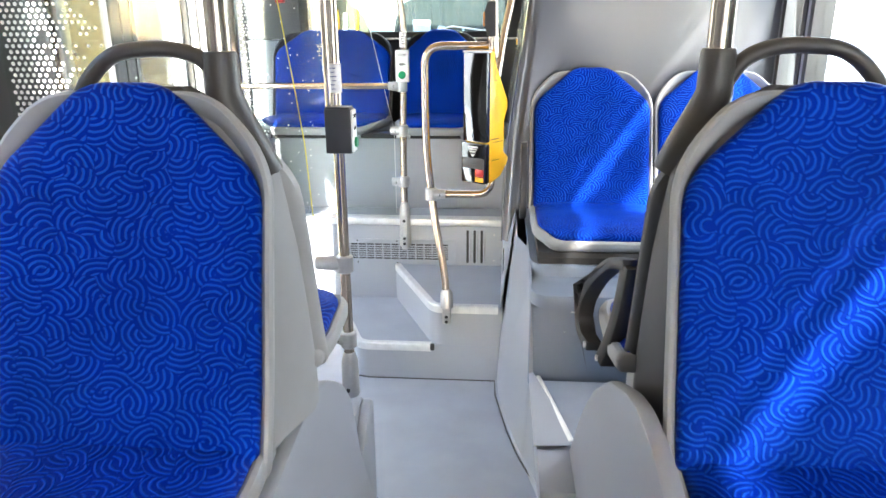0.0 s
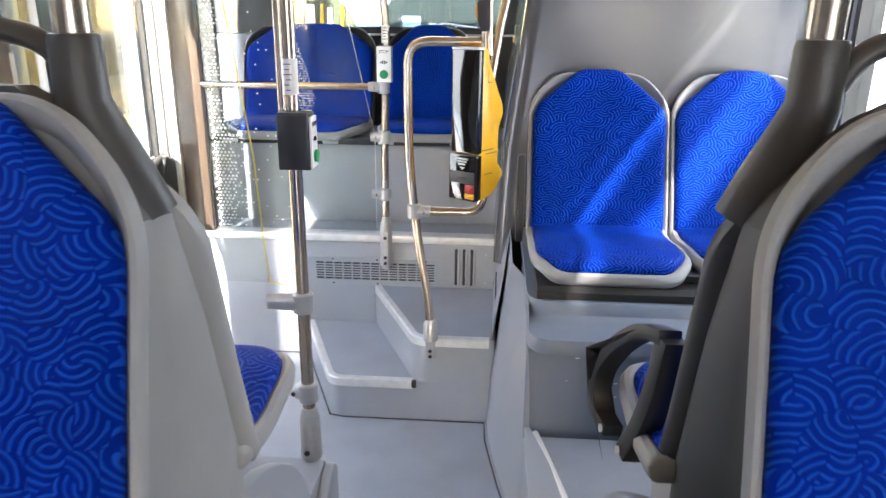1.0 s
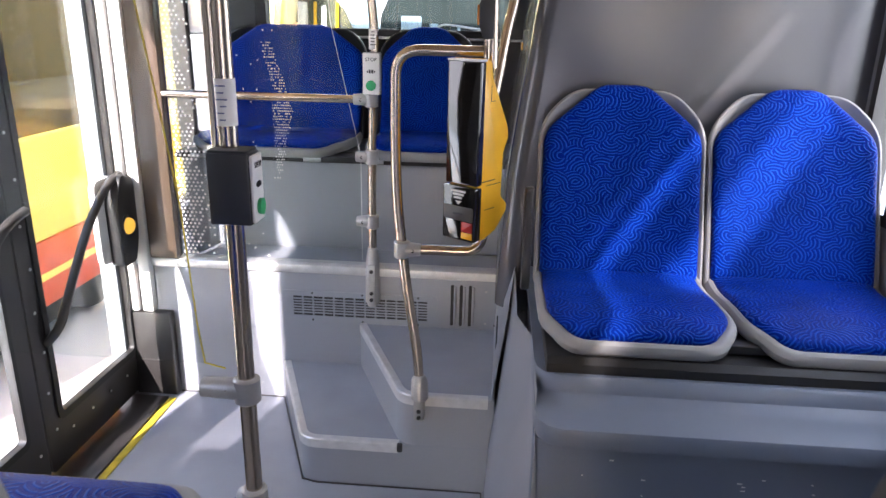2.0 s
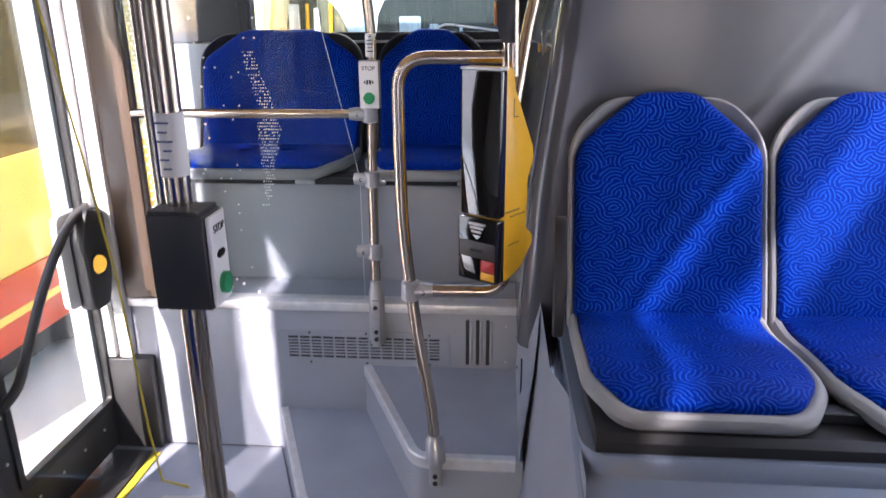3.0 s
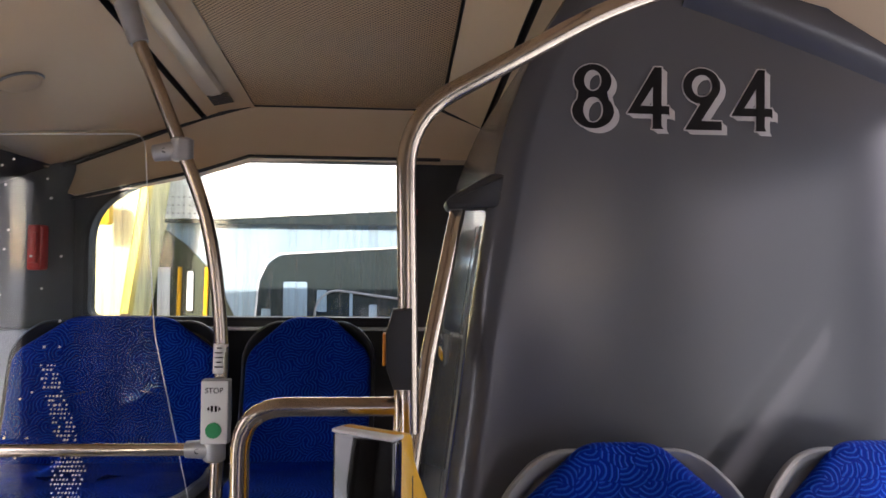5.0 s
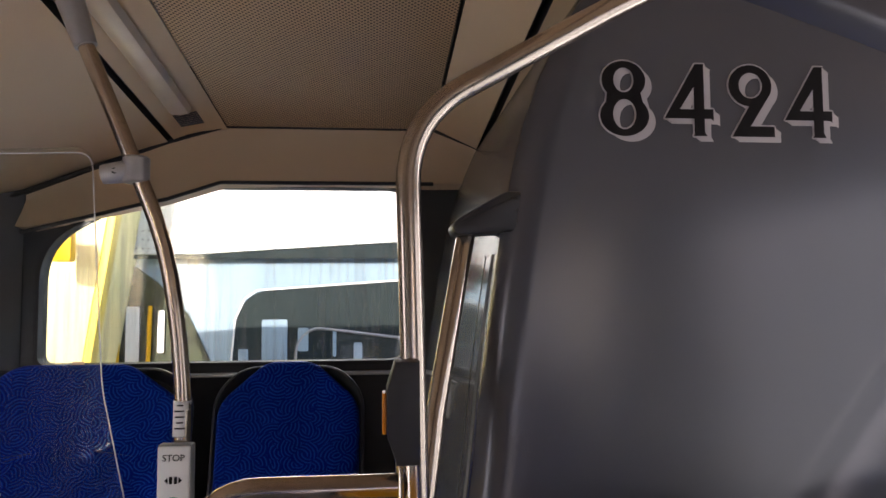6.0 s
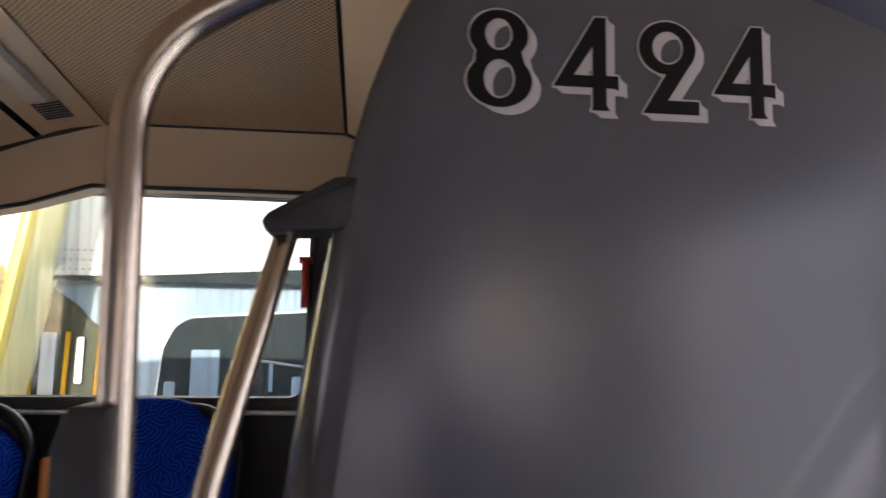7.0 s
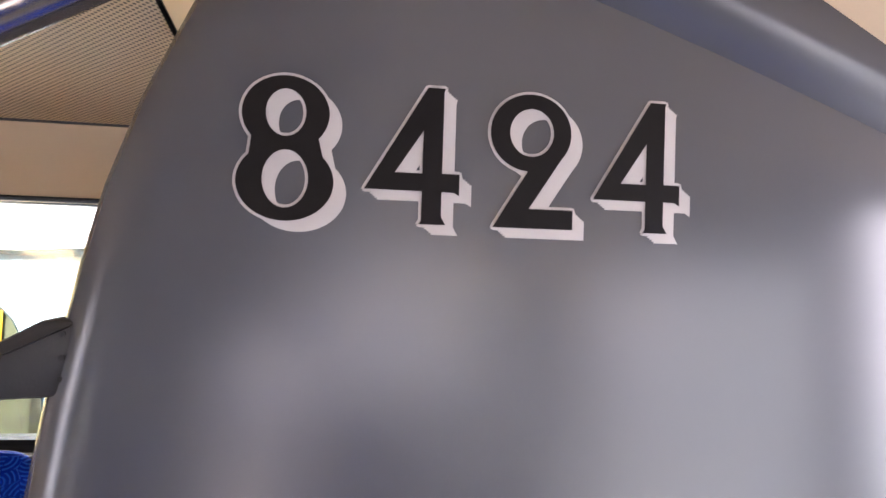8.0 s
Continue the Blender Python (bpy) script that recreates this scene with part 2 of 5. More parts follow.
TAPE = material("yellow_edge_strip", (0.62, 0.48, 0.03), 0.6, spots=0.25, size=25)
GLASS = glass_material("window_glass", (0.93, 0.96, 0.94), 0.45)
GLASS_DIRTY = glass_material("streaked_window_glass", (0.86, 0.90, 0.86), 0.45, dust=0.22)
SCREEN = glass_material("screen_glass", (0.95, 0.97, 0.96), 0.5, dust=0.015)
ASPHALT = material("yard_paving", (0.62, 0.61, 0.59), 0.9, spots=0.2, size=1.5, bump=0.5, bump_size=60)
SIDING = material("brown_shed_cladding", (0.17, 0.135, 0.095), 0.8, spots=0.15)
TINTED = glass_material("brown_tinted_bus_glass", (0.42, 0.34, 0.24), 0.35, dust=0.05)
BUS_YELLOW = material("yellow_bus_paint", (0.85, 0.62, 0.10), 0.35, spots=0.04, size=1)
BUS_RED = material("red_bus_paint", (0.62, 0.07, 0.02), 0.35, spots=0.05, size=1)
# sun glare is put into the colour: yellow bus paint made paler
BUS_YELLOW_SUNLIT = material("sunlit_yellow_bus_paint", (0.86, 0.75, 0.36), 0.35, spots=0.05, size=1)
BUS_WHITE = material("white_bus_paint", (0.80, 0.80, 0.78), 0.35, spots=0.04, size=1)
# painted windscreen view: sky reflection and dark shapes are put into the colours
PAINTED_SKY_GLASS = material("painted_sky_windscreen", (0.30, 0.41, 0.48), 0.12, spots=0.25, size=3, stretch=(1, 1, 0.3))
BUS_GREEN = material("painted_dark_green", (0.035, 0.045, 0.02), 0.4, spots=0.5, size=9)
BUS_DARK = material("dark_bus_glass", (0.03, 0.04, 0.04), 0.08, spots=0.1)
TYRE = material("tyre_rubber", (0.02, 0.02, 0.02), 0.8, spots=0.2)


# ---- building tools ----
def part(name, bm, mat, parent=None, label="", smooth=True):
    """Links a bmesh as one mesh object, under a thing or at top level."""
    me = bpy.data.meshes.new(name)
    bmesh.ops.recalc_face_normals(bm, faces=bm.faces)
    bm.to_mesh(me)
    bm.free()
    for mm in mat if isinstance(mat, (list, tuple)) else [mat]:
        me.materials.append(mm)
    if smooth:
        for p in me.polygons:
            p.use_smooth = True
        me.set_sharp_from_angle(angle=radians(38))
    ob = new(name, me)
    ob.parent = parent
    if label:
        ob["label"] = label
    return ob


def thing(name, label, category, group="", kind="", at=(0, 0, 0)):
    ob = tagged(new(name), label, category, group, kind)
    ob.location = at
    return ob


def box(bm, x0, x1, y0, y1, z0, z1, bevel=0.0, seg=2):
    vs = bmesh.ops.create_cube(bm, size=1)["verts"]
    for v in vs:
        v.co = Vector(((x0 + x1) / 2 + v.co.x * (x1 - x0), (y0 + y1) / 2 + v.co.y * (y1 - y0), (z0 + z1) / 2 + v.co.z * (z1 - z0)))
    if bevel:
        es = list({e for v in vs for e in v.link_edges})
        bmesh.ops.bevel(bm, geom=es, offset=bevel, segments=seg, profile=0.5, affect="EDGES")
    return bm


def boxed(*a, **k):
    return box(bmesh.new(), *a, **k)


def rounded(pts, r, seg=5):
    """A path of points with its inner corners rounded off by r."""
    out = [Vector(pts[0])]
    for a, b, c in zip(pts, pts[1:], pts[2:]):
        a, b, c = Vector(a), Vector(b), Vector(c)
        u, v = (a - b), (c - b)
        d = min(r, u.length * 0.49, v.length * 0.49)
        p, q = b + u.normalized() * d, b + v.normalized() * d
        for i in range(seg + 1):
            t = i / seg
            out.append((1 - t) ** 2 * p + 2 * t * (1 - t) * b + t * t * q)
    out.append(Vector(pts[-1]))
    return out


def tube(bm, pts, r, sides=14, caps=True):
    """A round bar along points; r may be one radius or one for each point."""
    pts = [Vector(p) for p in pts]
    rings, up = [], None
    for i, p in enumerate(pts):
        d = ((pts[i + 1] - p) if i + 1 < len(pts) else Vector((0, 0, 0)))
        e = ((p - pts[i - 1]) if i else Vector((0, 0, 0)))
        t = (d.normalized() + e.normalized()).normalized()
        if up is None:
            up = t.orthogonal().normalized()
        up = (up - t * up.dot(t)).normalized()
        w = t.cross(up)
        rad = r[i] if isinstance(r, (list, tuple)) else r
        rings.append([bm.verts.new(p + rad * (math.cos(a) * up + math.sin(a) * w)) for a in (2 * math.pi * k / sides for k in range(sides))])
    for a, b in zip(rings, rings[1:]):
        for k in range(sides):
            bm.faces.new((a[k], a[(k + 1) % sides], b[(k + 1) % sides], b[k]))
    if caps:
        bm.faces.new(rings[0][::-1])
        bm.faces.new(rings[-1])
    return bm


def tubed(pts, r, sides=14):
    return tube(bmesh.new(), pts, r, sides)


def prism(bm, outline, axis, lo, hi, bevel=0.0, seg=2):
    """An outline in the two other axes, drawn out along axis from lo to hi."""
    put = {"x": lambda h, a, b: (h, a, b), "y": lambda h, a, b: (a, h, b), "z": lambda h, a, b: (a, b, h)}[axis]
    lo_v = [bm.verts.new(put(lo, a, b)) for a, b in outline]
    hi_v = [bm.verts.new(put(hi, a, b)) for a, b in outline]
    n = len(outline)
    faces = [bm.faces.new(lo_v[::-1]), bm.faces.new(hi_v)]
    faces += [bm.faces.new((lo_v[i], lo_v[(i + 1) % n], hi_v[(i + 1) % n], hi_v[i])) for i in range(n)]
    if bevel:
        bmesh.ops.recalc_face_normals(bm, faces=faces)
        es = list({e for f in faces[:2] for e in f.edges})
        bmesh.ops.bevel(bm, geom=es, offset=bevel, segments=seg, profile=0.5, affect="EDGES")
    return bm


def prismed(outline, axis, lo, hi, bevel=0.0, seg=2):
    return prism(bmesh.new(), outline, axis, lo, hi, bevel, seg)


def corners(pts, r, seg=5):
    """A closed outline with rounded corners; r is one radius or one for each corner."""
    out, n = [], len(pts)
    for i in range(n):
        a, b, c = Vector(pts[i - 1]), Vector(pts[i]), Vector(pts[(i + 1) % n])
        rad = r[i] if isinstance(r, (list, tuple)) else r
        if rad <= 0:
            out.append(tuple(b))
            continue
        u, v = a - b, c - b
        d = min(rad, u.length * 0.49, v.length * 0.49)
        p, q = b + u.normalized() * d, b + v.normalized() * d
        for k in range(seg + 1):
            t = k / seg
            out.append(tuple((1 - t) ** 2 * p + 2 * t * (1 - t) * b + t * t * q))
    return out


def loft(bm, rows, closed_rows=False, cap=False):
    """Faces between rows of points of equal count."""
    vs = [[bm.verts.new(p) for p in row] for row in rows]
    n = len(vs[0])
    for a, b in zip(vs, vs[1:]):
        for k in range(n if closed_rows else n - 1):
            bm.faces.new((a[k], a[(k + 1) % n], b[(k + 1) % n], b[k]))
    if cap:
        bm.faces.new(vs[0][::-1])
        bm.faces.new(vs[-1])
    return bm


def ring_plane(bm, outer, inner, axis, lo, hi):
    """A frame: an outer outline with an inner one of the same count cut out, drawn out along axis."""
    put = {"x": lambda h, a, b: (h, a, b), "y": lambda h, a, b: (a, h, b), "z": lambda h, a, b: (a, b, h)}[axis]
    o0, o1 = [[bm.verts.new(put(h, a, b)) for a, b in outer] for h in (lo, hi)]
    i0, i1 = [[bm.verts.new(put(h, a, b)) for a, b in inner] for h in (lo, hi)]
    n = len(outer)
    for k in range(n):
        j = (k + 1) % n
        for q in ((o0[k], o0[j], i0[j], i0[k]), (o1[k], i1[k], i1[j], o1[j]), (o0[k], o1[k], o1[j], o0[j]), (i0[k], i0[j], i1[j], i1[k])):
            bm.faces.new(q)
    return bm


def rect(a0, a1, b0, b1):
    return [(a0, b0), (a1, b0), (a1, b1), (a0, b1)]


def disc(bm, centre, normal, r, depth, sides=20):
    c, n = Vector(centre), Vector(normal).normalized()
    return tube(bm, [c, c + n * depth], r, sides)




# ---- structure ----
XL, XR, ZR = -1.22, 1.29, 2.30
FRONT, REAR = -3.2, 4.14


def wall_with_openings(name, x0, x1, y0, y1, z0, z1, holes, mat):
    """A side wall with rectangular openings (y0, y1, z0, z1), built of solid bands."""
    bm = bmesh.new()
    ys = sorted({y0, y1, *(h[0] for h in holes), *(h[1] for h in holes)})
    zs = sorted({z0, z1, *(h[2] for h in holes), *(h[3] for h in holes)})
    for a, b in zip(ys, ys[1:]):
        for c, d in zip(zs, zs[1:]):
            if not any(h[0] <= a and b <= h[1] and h[2] <= c and d <= h[3] for h in holes):
                box(bm, x0, x1, a, b, c, d)
    bmesh.ops.remove_doubles(bm, verts=bm.verts, dist=1e-5)
    return tagged(part(name, bm, mat, smooth=False), kind="structure")


tagged(part("floor", boxed(XL - 0.05, XR + 0.05, FRONT, 3.27, -0.1, 0.0), FLOORING), "grey-blue speckled vinyl bus floor", "floor", kind="structure")
# the unseen opening at y 0.45 is sized to shape the sun patches
wall_with_openings("wall_left", XL - 0.06, XL, FRONT, REAR + 0.1, -0.1, 2.35,
                   [(0.45, 1.34, 0.85, 2.16), (1.85, 3.2, 0.0, 2.02), (3.36, 4.02, 0.62, 1.88)], PANEL)
# the unseen gap from y 0.70 to 1.16 is added to block the spot
wall_with_openings("wall_right", XR, XR + 0.06, FRONT, REAR + 0.1, -0.1, 2.35, [(-2.95, -0.40, 0.95, 2.07), (-0.25, 0.70, 0.95, 2.07), (1.16, 2.71, 0.95, 2.07), (2.745, 2.97, 0.95, 2.07)], PANEL)
# made-up unseen opening, set low and sized to light the near seats
bm = ring_plane(bmesh.new(), rect(XL, XR, -0.1, 2.35), rect(XL + 0.60, XR - 0.15, 0.45, 1.05), "y", FRONT - 0.06, FRONT)
tagged(part("wall_front", bm, PANEL, smooth=False), kind="structure")
tagged(part("outer_roof", boxed(XL - 0.1, XR + 0.1, FRONT - 0.1, REAR + 0.15, 2.36, 2.42), BUS_WHITE), kind="structure")

# raised rear floor, its riser wall and the two steps
step_wall = tagged(part("wall_step", boxed(XL, 0.235, 3.27, 3.30, -0.1, 0.545, 0.002), PANEL), "grey riser wall under the raised rear floor", "wall", kind="structure")
tagged(part("floor_rear", boxed(XL, 0.34, 3.30, REAR, 0.50, 0.565), FLOORING), "glossy dark grey floor of the raised rear", "floor", kind="structure")
sill = tagged(part("trim_sill", boxed(XL, 0.225, 3.255, 3.33, 0.545, 0.578, 0.006), ALU), "light aluminium edge trim along the raised floor", "trim", kind="structure")


def grille(x0, x1, z0, z1, y):
    g = thing("vent_grille", "grey metal vent grille with rows of dark slots", "grille")
    n, m = 13, 7
    px0, px1, pz0, pz1 = x0 - 0.035, x1 + 0.035, z0 - 0.025, z1 + 0.022
    part("plate", ring_plane(bmesh.new(), corners(rect(px0, px1, pz0, pz1), 0.01), corners(rect(x0, x1, z0, z1), 0.001), "y", y - 0.004, y), PANEL, g)
    part("dark_backing", boxed(x0, x1, y - 0.0012, y - 0.0004, z0, z1), BLACK, g)
    w = (x1 - x0) / n
    for i in range(n + 1):
        part("mullion", boxed(x0 + i * w - 0.003, x0 + i * w + 0.003, y - 0.0042, y - 0.0012, z0, z1), PANEL, g)
    h = (z1 - z0) / m
    for j in range(1, m):
        part("slat", boxed(x0, x1, y - 0.004, y - 0.0012, z0 + j * h - 0.0025, z0 + j * h + 0.0025), PANEL, g)
    for fx in (0.15, 0.52, 0.93):
        for z in (pz0 + 0.008, pz1 - 0.008):
            part("screw", disc(bmesh.new(), (x0 + fx * (x1 - x0), y - 0.004, z), (0, -1, 0), 0.004, 0.002, 10), SHELL_DARK, g)
    return g


grille(-0.558, -0.03, 0.368, 0.448, 3.27)
for x, z in ((-1.0, 0.50), (-0.72, 0.50), (-1.0, 0.06), (-0.70, 0.06), (0.19, 0.50), (0.19, 0.37)):
    part("screw", disc(bmesh.new(), (x, 3.269, z), (0, -1, 0), 0.0045, 0.002, 10), CAST, step_wall)
slots = thing("vent_slots", "three tall dark slots pressed into the grey wall", "vent")
for x in (0.062, 0.096, 0.130):
    part("slot", prismed(corners(rect(x - 0.006, x + 0.006, 0.356, 0.522), 0.0055), "y", 3.2675, 3.2695), BLACK, slots)
    part("lip", tubed([(x + 0.011, 3.27, 0.362), (x + 0.011, 3.27, 0.516)], 0.006, 8), PANEL, slots)


def step(name, outline, z0, z1, edge_pts, label):
    """A boxed step with a vinyl top and an aluminium nosing along its open edges."""
    s = thing(name, label, "step", kind="structure")
    part("riser", prismed(outline, "z", z0, z1 - 0.008), PANEL, s)
    part("tread", prismed(outline, "z", z1 - 0.008, z1 - 0.001), FLOORING, s)
    bm = bmesh.new()
    path = rounded([(x, y, 0) for x, y in edge_pts], 0.05, 6)
    n = len(path)
    rows = []
    for i, p in enumerate(path):
        t = (path[min(i + 1, n - 1)] - path[max(i - 1, 0)]).normalized()
        out = Vector((t.y, -t.x, 0))
        prof = [(0.004, -0.032), (0.004, -0.002), (0.0, 0.002), (-0.022, 0.002), (-0.022, -0.004), (-0.002, -0.006), (-0.002, -0.032)]
        rows.append([p + out * a + Vector((0, 0, z1 + b)) for a, b in prof])
    loft(bm, rows, True, True)
    part("nosing", bm, ALU, s, "bright aluminium nosing")
    return s


def round_front(p0, p1, p2):
    return [(p.x, p.y) for p in rounded([(*p0, 0), (*p1, 0), (*p2, 0)], 0.05, 6)]


s1 = [(0.232, 3.268), (-0.60, 3.268)] + round_front((-0.60, 3.268), (-0.385, 2.7415), (0.232, 2.7415))[1:]
low_step = step("step_lower", s1, 0.0, 0.166, [(-0.597, 3.262), (-0.385, 2.7415), (-0.068, 2.7415)], "low grey boxed step with an aluminium edge")
s2 = [(0.235, 3.266), (-0.292, 3.266)] + round_front((-0.292, 3.266), (-0.06, 2.742), (0.235, 2.742))[1:]
step("step_upper", s2, 0.0, 0.345, [(-0.290, 3.26), (-0.06, 2.742), (0.215, 2.742)], "higher grey boxed step with an aluminium edge")


part("end_cap", boxed(-0.072, -0.054, 2.732, 2.746, 0.140, 0.169, 0.003), BLACK, low_step, "black plastic end cap")


# ---- engine tower, its seat podium and ceiling ----
def zc(y):
    """Height of the ceiling's middle panel."""
    return 2.155 + 0.11 * max(0.0, min(4.2 - y, 1.4))


tower = thing("engine_tower", "tall satin grey engine cover with a rounded edge", "panel", kind="structure")
left_edge = [(0.222, 0.55), (0.245, 1.0), (0.264, 1.17), (0.287, 1.34), (0.301, 1.47), (0.318, 1.60), (0.338, 1.73), (0.362, 1.85), (0.380, 1.92), (0.408, 2.0), (0.45, 2.09), (0.50, 2.17), (0.60, 2.30)]


def edge_x(z):
    """Where the tower's aisle side stands at a height."""
    for (x0, z0), (x1, z1) in zip(left_edge, left_edge[1:]):
        if z <= z1:
            return x0 + (x1 - x0) * (z - z0) / (z1 - z0)
    return left_edge[-1][0]


bm = bmesh.new()
rows = []
for x, z in left_edge:
    row = [(x + 0.0, 4.13, z), (x, 3.30, z)]
    for k in range(8):
        a = k / 7 * math.pi / 2
        row.append((x + 0.06 - 0.06 * math.cos(a), 3.0 + 0.055 - 0.055 * math.sin(a), z))
    row += [(x + 0.2, 3.0, z), (XR, 3.0, z)]
    rows.append(row)
loft(bm, rows)
part("cover", bm, TOWER, tower)
part("core", boxed(0.36, XR - 0.01, 3.11, 4.12, 0.0, 1.60), TOWER, tower)
# seam, door gap and flush handle on the aisle side
SIDE = material("polished_grey_side_panel", (0.20, 0.21, 0.21), 0.13, spots=0.05, size=2, bump=0.01, bump_size=40)
SIDE.node_tree.nodes["Principled BSDF"].inputs["Specular IOR Level"].default_value = 1.0
ZS = [0.62, 0.85, 1.0, 1.17, 1.34, 1.47, 1.60, 1.70]
for y0, y1, z1 in ((3.075, 3.138, 1.70), (3.146, 3.60, 1.70), (3.608, 4.12, 1.70)):
    bm = bmesh.new()
    loft(bm, [[(edge_x(z) + 0.004, y0, z), (edge_x(z) - 0.004, y0 + 0.003, z), (edge_x(z) - 0.004, y1 - 0.003, z), (edge_x(z) + 0.004, y1, z)] for z in ZS], True, True)
    part("side_panel", bm, SIDE, tower, "polished grey side panel")
for y in (3.142, 3.604):
    part("seam", tubed([(edge_x(z) - 0.001, y, z) for z in ZS], 0.0035, 6), BLACK, tower)
part("latch_cup", prismed(corners(rect(3.40, 3.56, 1.365, 1.445), 0.015), "x", edge_x(1.40) - 0.012, edge_x(1.40) + 0.002, 0.003), SIDE, tower, "polished latch plate")
part("latch_pull", prismed(corners(rect(3.43, 3.54, 1.375, 1.40), 0.008), "x", edge_x(1.40) - 0.016, edge_x(1.40) - 0.010), YELLOW, tower)

# moulded duct that crosses the tower's head
bm = bmesh.new()
rows = []
for i in range(9):
    t = i / 8
    x = 0.72 + t * (XR - 0.72)
    z = 2.150 - 0.17 * t - 0.035 * t * t
    rows.append([(x, y - 0.05, z + dz) for y, dz in ((3.05, -0.012), (3.035, -0.002), (3.02, 0.012), (3.012, 0.03), (3.018, 0.07), (2.995, 0.095), (2.965, 0.108), (2.95, 0.125), (2.95, 0.22), (3.06, 0.22))])
loft(bm, rows)
part("head_moulding", bm, TOWER, tower)

podium = thing("seat_podium", "moulded grey podium under the paired seats", "podium", kind="structure")
bm = bmesh.new()
body = [(2.165, 0.30), (2.165, 0.585), (2.162, 0.596), (2.130, 0.598), (2.114, 0.604), (2.112, 0.612), (2.112, 0.638), (2.116, 0.647), (2.195, 0.654), (2.220, 0.659), (2.236, 0.670), (2.243, 0.698), (2.250, 0.705), (3.06, 0.705)]
rows = []
for k, (dx, dy) in enumerate([(0, 0.22), (0.0, 0.075), (0.006, 0.04), (0.022, 0.015), (0.05, 0.002), (0.1, 0), (XR - 0.32, 0)]):
    rows.append([(0.32 + dx, y + dy * (1.0 if z > 0.595 else 0.3) if y < 2.3 else y, z - (0.03 if (k == 0 and z > 0.6) else 0)) for y, z in body])
loft(bm, rows)
part("shell", bm, PODIUM_SHADED, podium)
# aisle side of the podium, swept out to the floor
bm = bmesh.new()
rows = []
for y, xf in ((3.3, 0.225), (2.74, 0.215), (2.62, 0.222), (2.48, 0.243), (2.35, 0.268), (2.2, 0.302), (2.172, 0.312), (2.166, 0.316), (2.04, 0.348), (1.8, 0.408), (1.74, 0.418)):
    top = 0.69 if y > 2.19 else (0.60 if y > 2.17 else 0.345)
    rows.append([(xf - 0.012, y, 0.0), (xf, y, 0.012), (xf + 0.01, y, 0.2), (min(xf + 0.03, 0.33), y, 0.36 if top > 0.36 else 0.33), (max(xf + 0.02, 0.318) if y < 2.6 else xf + 0.05, y, max(0.5 * (top + 0.36), 0.34)), (0.322 if y < 2.6 else 0.285, y, top)])
loft(bm, rows)
part("side", bm, PANEL, podium)
bm = bmesh.new()
loft(bm, [[(0.225, 3.32, 0.0), (0.226, 3.27, 0.36), (0.24, 3.27, 0.6), (0.285, 3.2, 1.0)], [(0.215, 2.74, 0.0), (0.225, 2.74, 0.36), (0.262, 2.85, 0.56), (0.30, 3.10, 0.80)]])
part("fillet", bm, PANEL, podium)
part("foot_floor", boxed(0.33, XR, 1.55, 2.14, 0.25, 0.335), FLOORING, podium)
part("foot_edge", tubed([(0.352, 2.15, 0.338), (0.374, 2.04, 0.342), (0.428, 1.76, 0.345)], 0.011, 8), WHITE, podium, "pale plastic edge strip")
part("core", boxed(0.335, XR - 0.01, 2.30, 3.045, 0.0, 0.69), PANEL, podium)
part("slit", boxed(0.232, 0.2365, 3.0, 3.004, 0.30, 0.52), BLACK, podium)

for y, z in ((3.24, 0.585), (3.22, 0.555), (3.19, 0.50), (3.12, 0.43), (3.05, 0.30)):
    part("screw", disc(bmesh.new(), (0.2265 if z < 0.52 else 0.236, y, z), (-1, 0, 0), 0.004, 0.004, 8), SHELL_DARK, podium)
random.seed(11)
for k in range(14):
    x, z = random.uniform(0.42, 1.2), random.uniform(0.42, 0.575)
    part("scuff", boxed(x, x + random.uniform(0.003, 0.012), 2.1642, 2.1652, z, z + 0.0022), WHITE, podium)

# dark sealing bead where the floor meets the step, the podium and the walls
seams = [[(-1.04, 3.266), (-0.61, 3.266), (-0.392, 2.752), (-0.34, 2.738), (0.205, 2.738), (0.209, 2.62), (0.256, 2.35), (0.292, 2.2), (0.345, 2.04), (0.405, 1.80), (0.414, 0.5)],
         [(-0.161, 0.5), (-0.161, 1.92), (-0.175, 1.929), (-1.05, 1.929)]]
for line in seams:
    tagged(part("trim_floor_bead", tubed([(x, y, 0.0015) for x, y in line], 0.0035, 6), FRAME), kind="structure")

# ceiling: a perforated middle, sloping cream sides, dark joints, a light strip
ceiling = tagged(new("ceiling"), "cream moulded ceiling with a perforated middle panel", "ceiling", kind="structure")
YS = [FRONT, 0.0, 2.0, 2.8, 3.3, 3.8, 4.19]


def strip(name, pts, mat, label=""):
    """A ceiling band between (x, drop) pairs, along the whole bus."""
    bm = bmesh.new()
    loft(bm, [[(x, y, zc(y) - d) for x, d in pts] for y in YS])
    return part(name, bm, mat, ceiling, label)


strip("middle_panel", [(-0.335, 0.0), (0.31, 0.0)], PERF, "tan perforated middle panel")
strip("light_lens", [(-0.335, 0.004), (-0.375, 0.012), (-0.42, 0.020), (-0.455, 0.028), (-0.495, 0.045)], CREAM)
strip("joint", [(-0.495, 0.045), (-0.497, 0.03), (-0.511, 0.03), (-0.513, 0.052)], BLACK)
strip("side_left", [(-0.513, 0.052), (-0.75, 0.125), (-1.0, 0.222), (-1.01, 0.236), (-1.02, 0.238), (XL - 0.02, 0.30)], CREAM)
strip("joint", [(0.31, 0.0), (0.312, -0.01), (0.318, -0.01), (0.32, 0.0)], BLACK)
strip("side_right", [(0.32, 0.0), (0.455, 0.062)], CREAM)
